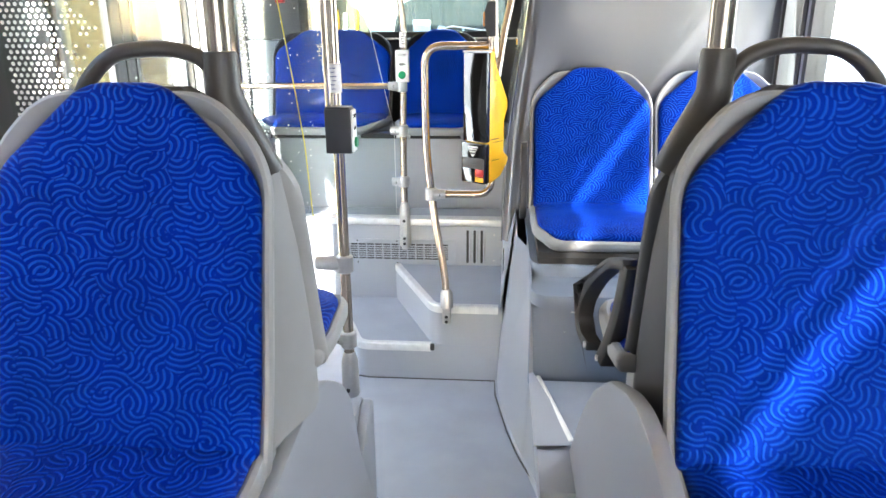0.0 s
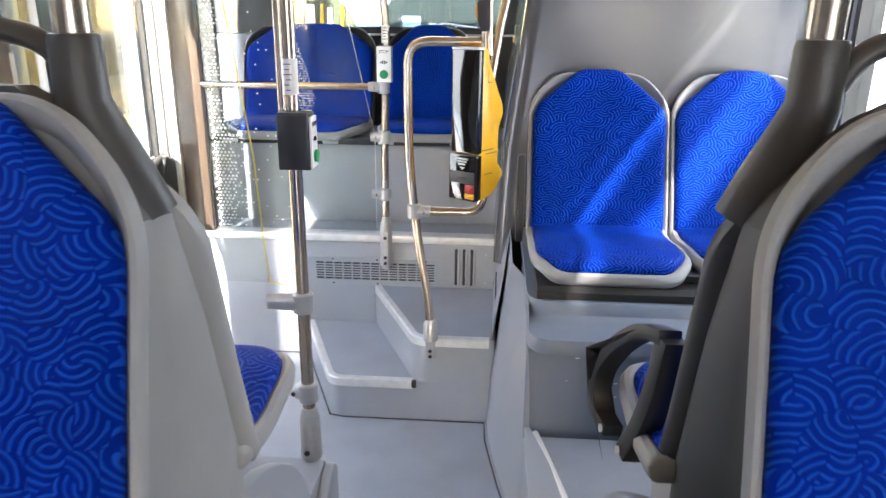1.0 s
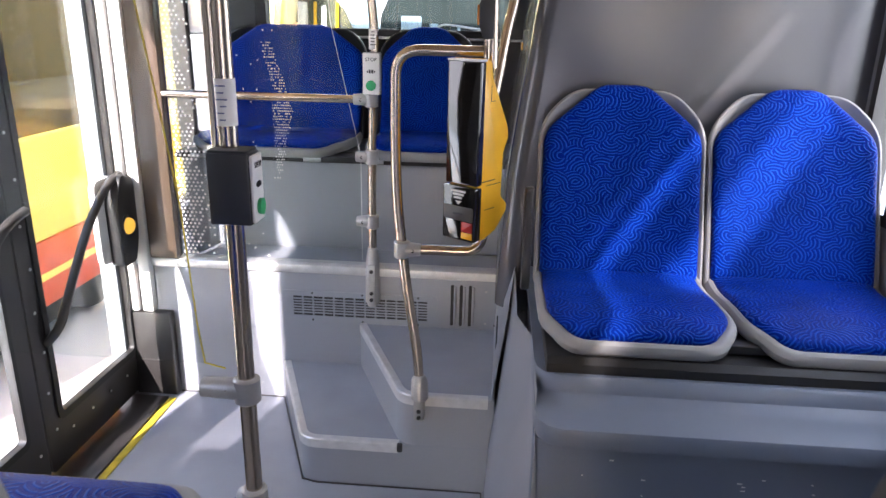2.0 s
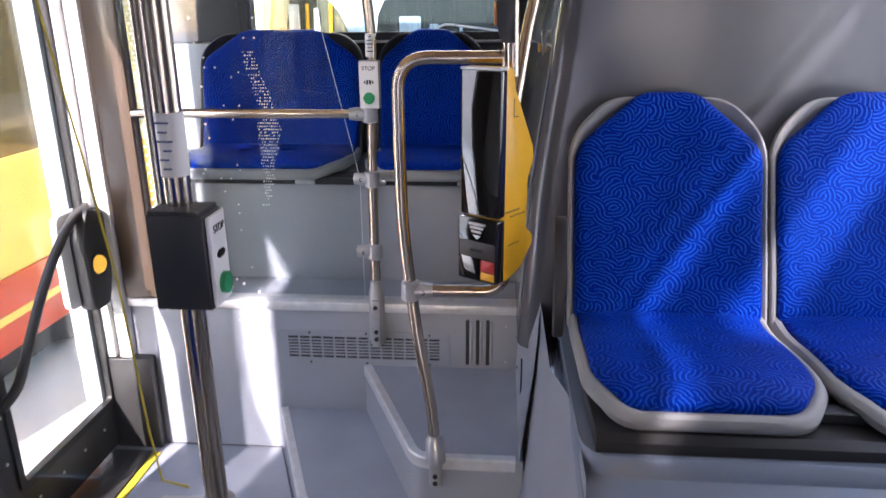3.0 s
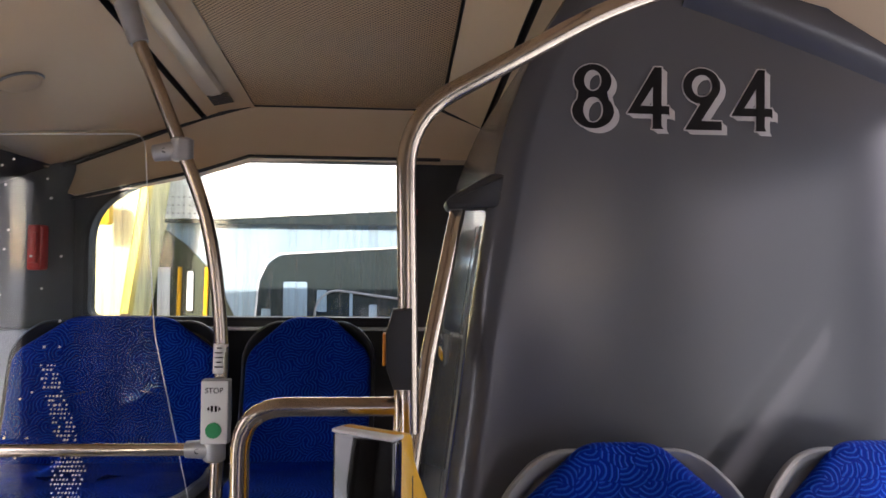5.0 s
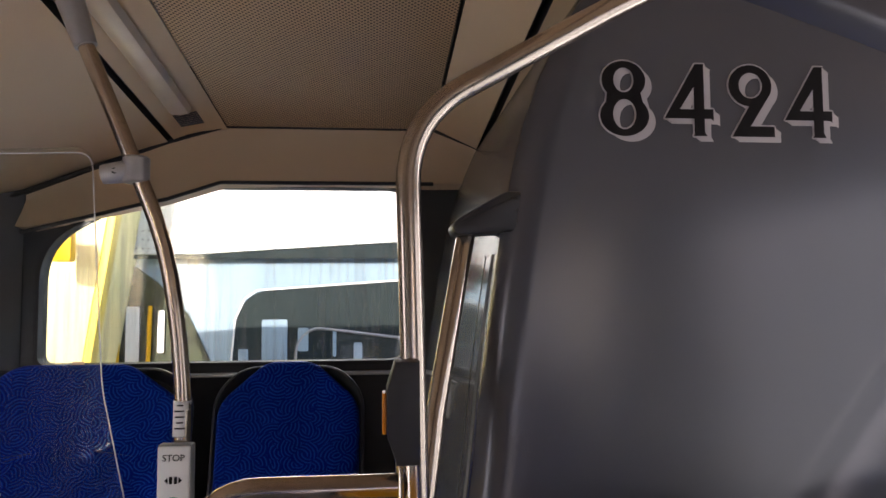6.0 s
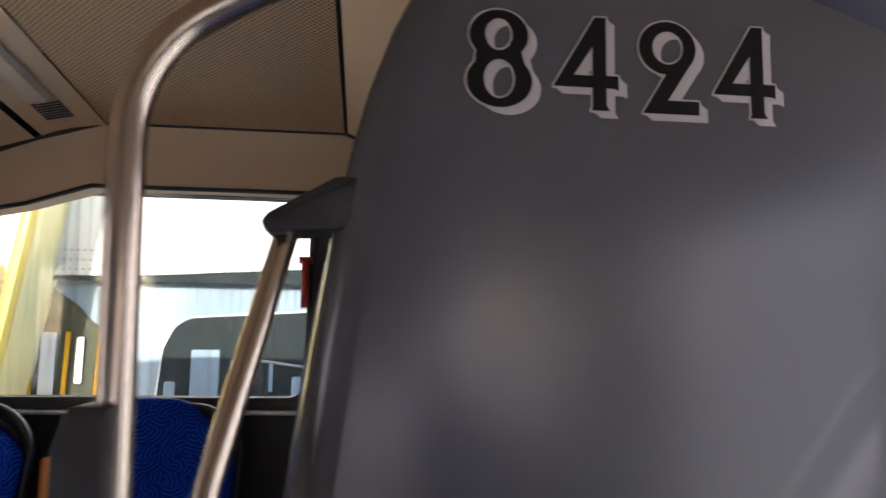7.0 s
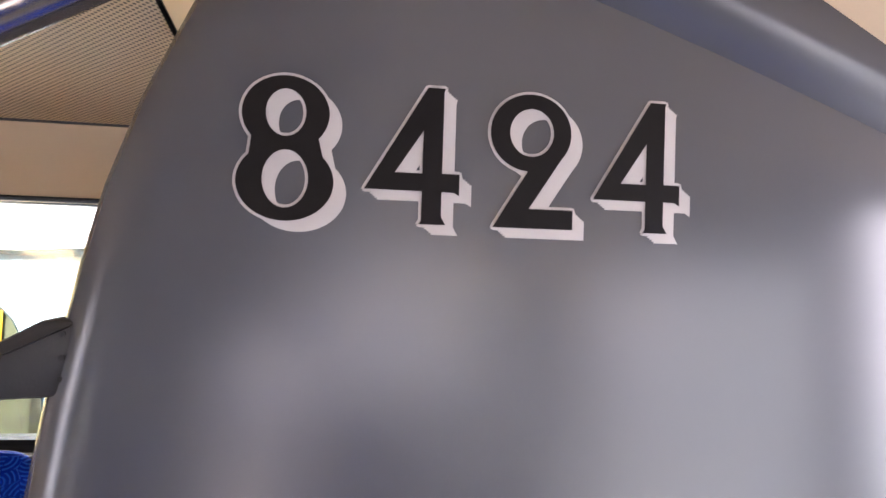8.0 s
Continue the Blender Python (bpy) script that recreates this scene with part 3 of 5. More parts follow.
strip("joint", [(0.455, 0.062), (0.457, 0.04), (0.472, 0.04), (0.474, 0.068)], BLACK)
strip("cove_right", [(0.474, 0.068), (0.75, 0.09), (1.0, 0.16), (XR + 0.02, 0.34)], CREAM)
# header over the rear window
bm = bmesh.new()
rows = []
for y, dz in ((4.132, 0.0), (4.134, 0.03), (4.112, 0.09), (4.082, 0.16), (4.070, 0.185), (4.136, 0.195)):
    rows.append([(-0.935, y, 1.945 - dz * 0.55), (-0.90, y, 1.958 - dz * 0.64), (-0.51, y, 2.112 - dz), (-0.34, y, 2.165 - dz), (0.0, y, 2.168 - dz), (0.31, y, 2.165 - dz), (0.47, y, 2.10 - dz * 0.65), (0.60, y, 2.09 - dz * 0.6)])
loft(bm, rows)
part("rear_header", bm, CREAM, ceiling)
part("joint", tubed([(-1.0, 4.122, 1.93), (-0.51, 4.122, 2.115), (-0.34, 4.122, 2.166), (0.31, 4.122, 2.166), (0.47, 4.122, 2.102)], 0.007, 6), BLACK, ceiling)

part("joint", tubed([(-0.92, 4.074, 1.825), (-0.55, 4.066, 1.915), (-0.50, 4.066, 1.925), (-0.34, 4.066, 1.978), (0.31, 4.066, 1.978)], 0.006, 6), BLACK, ceiling)

# rear wall with its window
WB = corners([(-0.90, 1.415), (0.235, 1.415), (0.240, 1.985), (-0.56, 1.985), (-0.90, 1.80)], [0.03, 0.05, 0.06, 0.08, 0.12], 6)
bm = bmesh.new()
far_out = []
for a, b in WB:
    cx, cz = -0.33, 1.7
    dx, dz = a - cx, b - cz
    k = min((1.64 if dx > 0 else 0.93) / max(abs(dx), 1e-6), (0.66 if dz > 0 else 1.3) / max(abs(dz), 1e-6))
    far_out.append((cx + dx * k, cz + dz * k))
ring_plane(bm, far_out, WB, "y", 4.14, 4.20)
tagged(part("wall_rear", bm, SHELL_DARK), "dark grey rear wall round the window", "wall", kind="structure")
tagged(part("wall_rear_low", boxed(XL - 0.05, XR + 0.05, 4.143, 4.20, -0.1, 1.40), SHELL_DARK), "dark grey wall under the rear window", "wall", kind="structure")
tagged(part("wall_rear_corner", boxed(XL - 0.05, -0.925, 4.143, 4.20, 1.40, 2.35), SHELL_DARK), kind="structure")
rw = thing("window_rear", "streaky rear window in a black rubber frame", "window", kind="structure")
inner = [(-0.33 + (a + 0.33) * 0.975, 1.7 + (b - 1.7) * 0.955) for a, b in WB]
part("rubber_frame", ring_plane(bmesh.new(), WB, inner, "y", 4.125, 4.185), BLACK, rw)
pane = part("pane", prismed(inner, "y", 4.155, 4.160), GLASS_DIRTY, rw)
pane.visible_shadow = False
part("ledge", boxed(-1.1, 0.30, 4.10, 4.14, 1.385, 1.395, 0.003), ALU, rw)


def side_window(name, x, holes, mat=GLASS, bar=None):
    for a, b, c, d in holes:
        w = thing(name, "tall bus side window in a black frame", "window", kind="structure")
        t = 0.03
        part("frame", ring_plane(bmesh.new(), rect(a, b, c, d), rect(a + t, b - t, c + t, d - t), "x", x - 0.035, x + 0.035), FRAME, w)
        p = part("pane", boxed(x - 0.003, x + 0.003, a + t, b - t, c + t, d - t), mat, w)
        p.visible_shadow = False
        if bar:
            part("transom", boxed(x - 0.02, x + 0.02, a + t, b - t, bar - 0.012, bar + 0.012, 0.004), FRAME, w)


# the last opening is made up, added to brighten the wall by the tower
side_window("window_right", XR + 0.03, [(-2.95, -0.40, 0.95, 2.07), (-0.25, 0.70, 0.95, 2.07), (1.16, 2.71, 0.95, 2.07), (2.745, 2.97, 0.95, 2.07)], bar=1.94)
side_window("window_left", XL - 0.03, [(0.45, 1.34, 0.85, 2.16), (3.36, 4.02, 0.62, 1.88)])

# ---- seats ----
def curve(pts, n):
    """A smooth line of n points through the given (y, z)."""
    P = [Vector((*p, 0)) for p in pts]
    P = [2 * P[0] - P[1]] + P + [2 * P[-1] - P[-2]]
    out, m = [], len(pts) - 1
    for i in range(n):
        s = i / (n - 1) * m
        k = min(int(s), m - 1)
        t = s - k
        a, b, c, d = P[k:k + 4]
        v = 0.5 * (2 * b + (c - a) * t + (2 * a - 5 * b + 4 * c - d) * t * t + (3 * b - a - 3 * c + d) * t ** 3)
        out.append((v.x, v.y))
    return out


def along(line):
    """A map from (x, length along a line of (y, z), height off it) to a place."""
    P = [Vector((0, y, z)) for y, z in line]
    run = [0.0]
    for p, q in zip(P, P[1:]):
        run.append(run[-1] + (q - p).length)

    def put(x, s, lift):
        k = 0
        while k < len(P) - 2 and run[k + 1] < s:
            k += 1
        d = (P[k + 1] - P[k]).normalized()
        p = P[k] + d * (s - run[k])
        return Vector((x, p.y - d.z * lift, p.z + d.y * lift))
    return put, run[-1]


def cushion(bm, outline, put, rings, mid):
    """Rings of an outline (x, s), each drawn in and lifted, from the back over the rim to the middle."""
    hw = max(abs(x) for x, _ in outline)
    lo, hi = min(s for _, s in outline), max(s for _, s in outline)
    hs = (hi - lo) / 2
    rows = []
    for inset, lift in rings:
        rows.append([put(x * (1 - inset / hw), mid + (s - mid) * (1 - inset / hs), lift) for x, s in outline])
    return loft(bm, rows, True, True)


def divided(outline, step):
    """The same outline with its long sides cut into shorter ones."""
    out = []
    for (a, b), (c, d) in zip(outline, outline[1:] + outline[:1]):
        n = max(1, int(math.hypot(c - a, d - b) / step))
        out += [(a + (c - a) * k / n, b + (d - b) * k / n) for k in range(n)]
    return out


def seat(name, label, width, high=0.55, lean=0.17, depth=0.42, group="", top=0.30, thin=False, shell=None, drop=0.25):
    """A bus seat that faces -y; its origin lies where backrest and cushion meet, in the middle."""
    st = thing(name, label, "seat", group)
    w, shell = width / 2, shell or SHELL
    back = curve([(-0.014, -0.006), (0.022, 0.10), (lean * 0.42, high * 0.45), (lean * 0.78, high * 0.8), (lean, high)], 40)
    put, long = along(back)
    cw, sh = w - 0.013, long * (1 - drop)
    head = corners([(-cw * 0.985, 0.0), (cw * 0.985, 0.0), (cw, sh), (cw * top, long), (-cw * top, long), (-cw, sh)], [0.012, 0.012, 0.045, 0.035, 0.035, 0.045], 6)
    rings = [(0.004, -0.012), (0.0, 0.0), (0.001, 0.008), (0.005, 0.0145), (0.013, 0.018), (0.03, 0.0175), (0.07, 0.012), (0.12, 0.008), (w * 0.8, 0.006)]
    part("back_cushion", cushion(bmesh.new(), divided(head, 0.035), put, rings, long * 0.5), FABRIC, st, "royal blue patterned cushion")
    # moulded shell behind the cushion, broader at the shoulders
    rim = [(y + 0.004, z) for y, z in back]
    put2, long2 = along(rim)
    sw = w
    outer = corners([(-sw, -0.03), (sw, -0.03), (sw * 1.005, sh + 0.03), (sw * (top + 0.30), long2 - 0.012), (-sw * (top + 0.30), long2 - 0.012), (-sw * 1.005, sh + 0.03)], [0.02, 0.02, 0.075, 0.05, 0.05, 0.075], 7)
    deep = 0.02 if thin else 0.045
    rings = [(0.03, -0.02), (0.013, 0.006), (0.008, 0.010), (0.003, 0.008), (0.0, 0.0), (0.002, -0.014), (0.012, -0.024), (0.05, -0.028 - deep * 0.6), (0.12, -0.03 - deep)]
    part("back_shell", cushion(bmesh.new(), divided(outer, 0.035), put2, rings, long2 * 0.5), shell, st, "moulded plastic shell")
    # cushion and pan, their front corners cut off
    base = curve([(-depth, -0.012), (-depth + 0.06, 0.004), (-depth * 0.55, 0.004), (-0.08, -0.010), (0.02, 0.006)], 24)
    put3, run3 = along(base)
    bw = w - 0.02
    plan = corners([(-bw * 0.72, 0.004), (bw * 0.72, 0.004), (bw, 0.085), (bw * 0.985, run3), (-bw * 0.985, run3), (-bw, 0.085)], [0.03, 0.03, 0.05, 0.01, 0.01, 0.05], 6)
    rings = [(0.004, -0.014), (0.0, 0.0), (0.001, 0.008), (0.006, 0.015), (0.016, 0.019), (0.05, 0.023), (0.11, 0.025), (bw * 0.8, 0.025)]
    part("seat_cushion", cushion(bmesh.new(), divided(plan, 0.035), put3, rings, run3 * 0.5), FABRIC, st)
    low = corners([(-w * 0.74, -0.026), (w * 0.74, -0.026), (w * 1.0, 0.075), (w * 0.985, run3 + 0.01), (-w * 0.985, run3 + 0.01), (-w * 1.0, 0.075)], [0.04, 0.04, 0.06, 0.01, 0.01, 0.06], 6)
    rings = [(0.03, -0.004), (0.022, 0.004), (0.014, 0.007), (0.006, 0.004), (0.0, -0.006), (0.001, -0.022), (0.008, -0.032), (0.04, -0.038)]
    part("pan", cushion(bmesh.new(), divided(low, 0.035), put3, rings, run3 * 0.5), SHELL, st, "light grey plastic seat pan")
    return st


def ribbon(pts, half):
    """The outline of a band of even width along a line of (a, b)."""
    out, back = [], []
    for i, (a, b) in enumerate(pts):
        p, q = pts[max(i - 1, 0)], pts[min(i + 1, len(pts) - 1)]
        d = Vector((q[0] - p[0], q[1] - p[1])).normalized()
        out.append((a - d.y * half, b + d.x * half))
        back.append((a + d.y * half, b - d.x * half))
    return out + back[::-1]


def place(ob, x, y, z, rz=0):
    ob.matrix_basis = pose(x, y, z, 0, 0, rz)
    return ob


# pair on the podium
pair = "paired seats on the podium"
a = place(seat("bus_seat", "royal blue patterned bus seat on the podium", 0.475, 0.515, 0.18, 0.43, pair), 0.565, 2.725, 0.788)
arm = part("armrest", prismed(corners([(-0.03, 0.05), (0.0, 0.25), (-0.06, 0.26), (-0.10, 0.02), (-0.06, -0.05)], 0.03), "x", -0.275, -0.250, 0.006), SHELL_DARK, a, "slim dark grey armrest")
b = place(seat("bus_seat", "royal blue patterned bus seat beside the window wall", 0.475, 0.515, 0.18, 0.43, pair), 1.045, 2.725, 0.788)
rail = thing("seat_rail", "black steel rail that carries the paired seats", "rail")
part("beam", prismed([(2.262, 0.706), (2.262, 0.728), (2.275, 0.742), (2.95, 0.742), (2.95, 0.706)], "x", 0.345, XR - 0.01, 0.003), BLACK, rail)
part("front_beam", prismed(corners(rect(2.325, 2.36, 0.745, 0.768), 0.004), "x", 0.38, XR - 0.02), BLACK, rail)

# rear bench: a wide seat and a single one on a box
bench = tagged(part("bench_box", boxed(-1.05, 0.26, 3.51, 4.13, 0.565, 0.925, 0.006), PANEL), "grey box under the rear seats", "box", kind="structure")
brail = thing("bench_rail", "dark rail with brackets under the rear seats", "rail")
part("beam", boxed(-1.08, 0.23, 3.490, 3.60, 0.926, 0.952, 0.004), BLACK, brail)
for x in (-0.98, -0.52, -0.27, 0.05):
    part("bracket", boxed(x - 0.035, x + 0.035, 3.478, 3.505, 0.930, 0.946, 0.003), CAST, brail)
rear = "seats along the rear window"
# rear shells take the darker plastic, so their shade is in the colour
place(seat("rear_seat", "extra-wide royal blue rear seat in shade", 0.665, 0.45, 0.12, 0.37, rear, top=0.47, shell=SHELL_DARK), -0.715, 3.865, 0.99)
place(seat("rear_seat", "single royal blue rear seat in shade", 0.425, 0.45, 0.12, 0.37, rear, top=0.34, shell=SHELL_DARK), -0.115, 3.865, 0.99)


# back-to-back seats on the wheel boxes
def grab_handle(st, side, x, y):
    """The post socket, the hoop over the shell and the steel post, all at x towards the aisle and y behind the cushion."""
    sock = [(x + side * 0.050, y + 0.012, 0.385), (x + side * 0.030, y + 0.008, 0.43), (x + side * 0.012, y + 0.002, 0.475), (x, y, 0.515), (x, y, 0.575), (x, y, 0.582), (x, y, 0.583)]
    part("post_socket", tubed(sock, [0.034, 0.035, 0.033, 0.028, 0.0265, 0.0245, 0.019], 20), HANDLE, st, "dark grey socket for the post")
    hoop = [(side * 0.128, y, 0.525), (side * 0.100, y, 0.572), (side * 0.045, y, 0.588), (-side * 0.045, y, 0.583), (-side * 0.092, y, 0.545), (-side * 0.128, y, 0.485), (-side * 0.150, y, 0.42)]
    bm = tubed(rounded(hoop, 0.05, 5), 0.0125, 14)
    for v in bm.verts:
        v.co.y = y + (v.co.y - y) * 1.25
    part("hoop", bm, HANDLE, st, "dark grey plastic grab hoop")
    part("post", tubed([(x, y, 0.57), (x, y, 1.40)], 0.0185, 18), STEEL, st, "stainless steel post")


near = "seats on the wheel boxes"
SEATW = 0.445
for side, cx, cy, sock in ((-1, -0.345, 0.915, -0.221), (1, 0.683, 0.935, 0.543)):
    # right cover and rear shell get darker plastic: shade put into the colour
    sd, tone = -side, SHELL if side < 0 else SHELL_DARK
    st = place(seat("bus_seat", "royal blue patterned seat with a grab hoop, on the wheel box", SEATW, 0.54, 0.135, 0.42, near, thin=True), cx, cy, 0.855)
    grab_handle(st, sd, sock - cx, 0.198 if side < 0 else 0.230)
    # moulded cover between the two backrests: hollow behind the front shell, full towards the rear one
    lower, upper = bmesh.new(), bmesh.new()
    sections = [(-0.10, 0.02, 0.385, 0.16, 0.205), (0.0, 0.04, 0.375, 0.165, 0.208), (0.12, 0.07, 0.345, 0.170, 0.210), (0.25, 0.10, 0.305, 0.178, 0.210), (0.34, 0.125, 0.275, 0.185, 0.205), (0.392, 0.14, 0.262, 0.188, 0.200),
                (0.43, 0.15, 0.258, 0.170, 0.180), (0.47, 0.16, 0.255, 0.140, 0.150), (0.505, 0.17, 0.25, 0.105, 0.115), (0.53, 0.185, 0.245, 0.06, 0.07)]
    rows = []
    for z, y0, y1, h0, h1 in sections:
        y1 -= 0.04
        half_ring = [(h0, y0), (h0 * 0.99, y0 + (y1 - y0) * 0.3), (h0 + (h1 - h0) * 0.35, y0 + (y1 - y0) * 0.55), (h1, y0 + (y1 - y0) * 0.85), (h1 * 0.985, y1 - 0.006), (h1 * 0.9, y1)]
        rows.append([(x, y, z) for x, y in half_ring] + [(-x, y, z) for x, y in half_ring[::-1]])
    loft(lower, rows[:6], True, True)
    loft(upper, rows[5:], True, True)
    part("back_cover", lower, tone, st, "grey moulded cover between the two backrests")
    part("top_cover", upper, HANDLE, st, "dark grey moulded head of the cover")
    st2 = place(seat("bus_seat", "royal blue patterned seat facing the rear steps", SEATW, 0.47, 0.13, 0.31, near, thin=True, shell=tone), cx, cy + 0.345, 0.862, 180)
    if side > 0:
        loop = [(p.x, p.y) for p in rounded([(-0.025, 0.173, 0), (-0.085, 0.160, 0), (-0.160, 0.100, 0), (-0.212, 0.030, 0), (-0.222, -0.022, 0), (-0.205, -0.052, 0), (-0.160, -0.062, 0)], 0.04, 4)]
        part("armrest", prismed(ribbon(loop, 0.0115), "x", 0.222, 0.256, 0.004), BLACK, st2, "black loop armrest")
        leg = [(p.x, p.y) for p in rounded([(-0.025, 0.173, 0), (-0.040, 0.088, 0), (-0.070, 0.0, 0), (-0.108, -0.070, 0)], 0.05, 5)]
        part("armrest_leg", prismed(ribbon(leg, 0.0145), "x", 0.220, 0.254, 0.004), BLACK, st2)
        for ob in st2.children:
            if ob.name.startswith(("seat_cushion", "pan")):
                for v in ob.data.vertices:
                    v.co.x *= 1.11
            if ob.name.startswith("armrest"):
                for v in ob.data.vertices:
                    v.co.x += 0.30 * (-v.co.y - 0.03) - 0.02
        for y, z in ((-0.165, -0.060), (-0.104, -0.062)):
            part("bolt", disc(bmesh.new(), (0.235 + 0.30 * (-y - 0.03), y, z), (1, 0, 0), 0.007, 0.005, 8), ALU, st2)


def wheel_box(side, x_in, x_out, y_back):
    bx = thing("wheel_box", "grey moulded wheel box under the back-to-back seats", "box", kind="structure")
    if side < 0:
        arch = [(0.38, 0.0), (0.45, 0.28), (0.60, 0.50), (0.78, 0.64), (0.92, 0.69), (1.05, 0.705), (1.17, 0.722), (1.30, 0.738), (1.40, 0.716), (1.49, 0.668), (1.57, 0.61), (1.64, 0.53), (1.69, 0.40), (1.73, 0.29), (1.75, 0.30), (1.80, 0.345), (1.87, 0.38), (y_back - 0.02, 0.385), (y_back, 0.36), (y_back, 0.0)]
    else:
        arch = [(0.34, 0.0), (0.41, 0.40), (0.52, 0.70), (0.64, 0.86), (0.76, 0.922), (0.86, 0.937), (0.96, 0.932), (1.05, 0.908), (1.21, 0.842), (1.374, 0.732), (1.50, 0.62), (1.612, 0.50), (1.70, 0.385), (1.745, 0.335), (1.78, 0.33), (1.78, 0.0)]
    lo, hi = sorted((x_in, x_in - side * -0.03))
    part("side_panel", prismed(corners(arch, 0.03, 3), "x", lo, hi, 0.008), PANEL, bx)
    lo, hi = sorted((x_in + side * 0.02, x_out))
    part("body", prismed([(0.42, 0.0), (0.48, 0.26), (0.62, 0.46), (0.80, 0.60), (1.08, 0.66), (1.28, 0.66), (1.44, 0.60), (1.56, 0.50), (1.62, 0.40), (1.66, 0.32), (1.9, 0.31), (1.9, 0.0)], "x", lo, hi, 0.01), PANEL, bx)
    part("seat_plinth", boxed(lo + 0.06, hi - 0.06, 0.72, 1.46, 0.55, 0.80, 0.02), SHELL, bx)
    lo, hi = sorted((x_in + side * 0.03, x_out))
    if side < 0:
        part("rear_top", boxed(lo, hi, 1.75, y_back - 0.004, 0.05, 0.383, 0.012), PANEL, bx)
    return bx


wheel_box(-1, -0.165, XL + 0.01, 1.925)
wheel_box(1, 0.42, XR - 0.01, 1.78)


# ---- posts and rails ----
R = 0.0155


def clamp(parent, at, way, length, r=R, bolt=(0, -1, 0)):
    """A cast clamp round a post with an arm and a bolt."""
    p, w = Vector(at), Vector(way).normalized()
    c = part("clamp", tubed([p + Vector((0, 0, -0.026)), p + Vector((0, 0, -0.022)), p + Vector((0, 0, 0.022)), p + Vector((0, 0, 0.026))], [r + 0.004, r + 0.009, r + 0.009, r + 0.004], 16), CAST, parent)
    part("arm", tubed([p + w * 0.012, p + w * (0.012 + length * 0.5), p + w * (0.012 + length)], [0.022, 0.0205, 0.0185], 14), CAST, c)
    q = p + w * (r + 0.018) + Vector(bolt) * 0.012
    part("bolt", disc(bmesh.new(), q, bolt, 0.006, 0.008, 8), BLACK, c)


def foot(parent, at, top, r=R):
    a, b = Vector(at), Vector(top)
    return part("foot_socket", tubed([a, a.lerp(b, 0.05), a.lerp(b, 0.8), b], [r + 0.008, r + 0.012, r + 0.010, r + 0.002], 16), CAST, parent)


# post with the validator box, on the wheel box
vp = thing("handrail_post", "stainless steel post on the wheel box", "post")
PX, PY = -0.232, 1.92
part("tube", tubed([(PX, PY, 0.45), (PX, PY, 2.26)], R), STEEL, vp)
foot(vp, (PX, PY, 0.384), (PX, PY, 0.53), R)
clamp(vp, (PX, PY, 0.812), (-1, 0, 0), 0.072)
clamp(vp, (PX, PY, 0.572), (-1, 0.1, 0), 0.02)
part("bolt", disc(bmesh.new(), (PX - 0.004, PY - R - 0.010, 0.412), (0, -1, 0), 0.007, 0.005, 10), BLACK, vp)
part("tube_twin", tubed(rounded([(PX - 0.021, PY + 0.010, 1.25), (PX - 0.021, PY + 0.010, 2.24)], 0.1), R * 0.8), STEEL, vp)


def text(parent, name, words, size, m, mat, depth=0.0004, bold=0.0):
    """Raised lettering in the built-in font, turned into a mesh."""
    cu = bpy.data.curves.new(name, "FONT")
    cu.body, cu.size, cu.extrude = words, size, depth
    cu.align_x, cu.align_y = "CENTER", "CENTER"
    cu.offset = bold
    tmp = bpy.data.objects.new(name, cu)
    scene.collection.objects.link(tmp)
    me = bpy.data.meshes.new_from_object(tmp.evaluated_get(bpy.context.evaluated_depsgraph_get()))
    bpy.data.objects.remove(tmp)
    bpy.data.curves.remove(cu)
    me.materials.clear()
    me.materials.append(mat)
    ob = new(name, me)
    ob.parent = parent
    ob.matrix_basis = m
    return ob


def oval(cx, cz, rx, rz, n=40):
    return [(cx + rx * math.cos(2 * math.pi * k / n), cz + rz * math.sin(2 * math.pi * k / n)) for k in range(n)]


def arc(cx, cz, rx, rz, a0, a1, n=24):
    return [(cx + rx * math.cos(radians(a0 + (a1 - a0) * k / n)), cz + rz * math.sin(radians(a0 + (a1 - a0) * k / n))) for k in range(n + 1)]


def glyph(parent, name, loops, at, y, mat):
    """A flat sign from closed loops (the inner ones are holes), one mesh, facing -y."""
    cu = bpy.data.curves.new(name, "CURVE")
    cu.dimensions, cu.fill_mode = "2D", "BOTH"
    for loop in loops:
        sp_ = cu.splines.new("POLY")
        sp_.points.add(len(loop) - 1)
        for p, (a, b_) in zip(sp_.points, loop):
            p.co = (a, b_, 0, 1)
        sp_.use_cyclic_u = True
    tmp = bpy.data.objects.new(name, cu)
    scene.collection.objects.link(tmp)
    me = bpy.data.meshes.new_from_object(tmp.evaluated_get(bpy.context.evaluated_depsgraph_get()))
    bpy.data.objects.remove(tmp)
    bpy.data.curves.remove(cu)
    me.materials.clear()
    me.materials.append(mat)
    ob = new(name, me)
    ob.parent = parent
    ob.matrix_basis = Matrix.Translation((at[0], y, at[1])) @ pose(0, 0, 0, 90, 0, 0)
    return ob


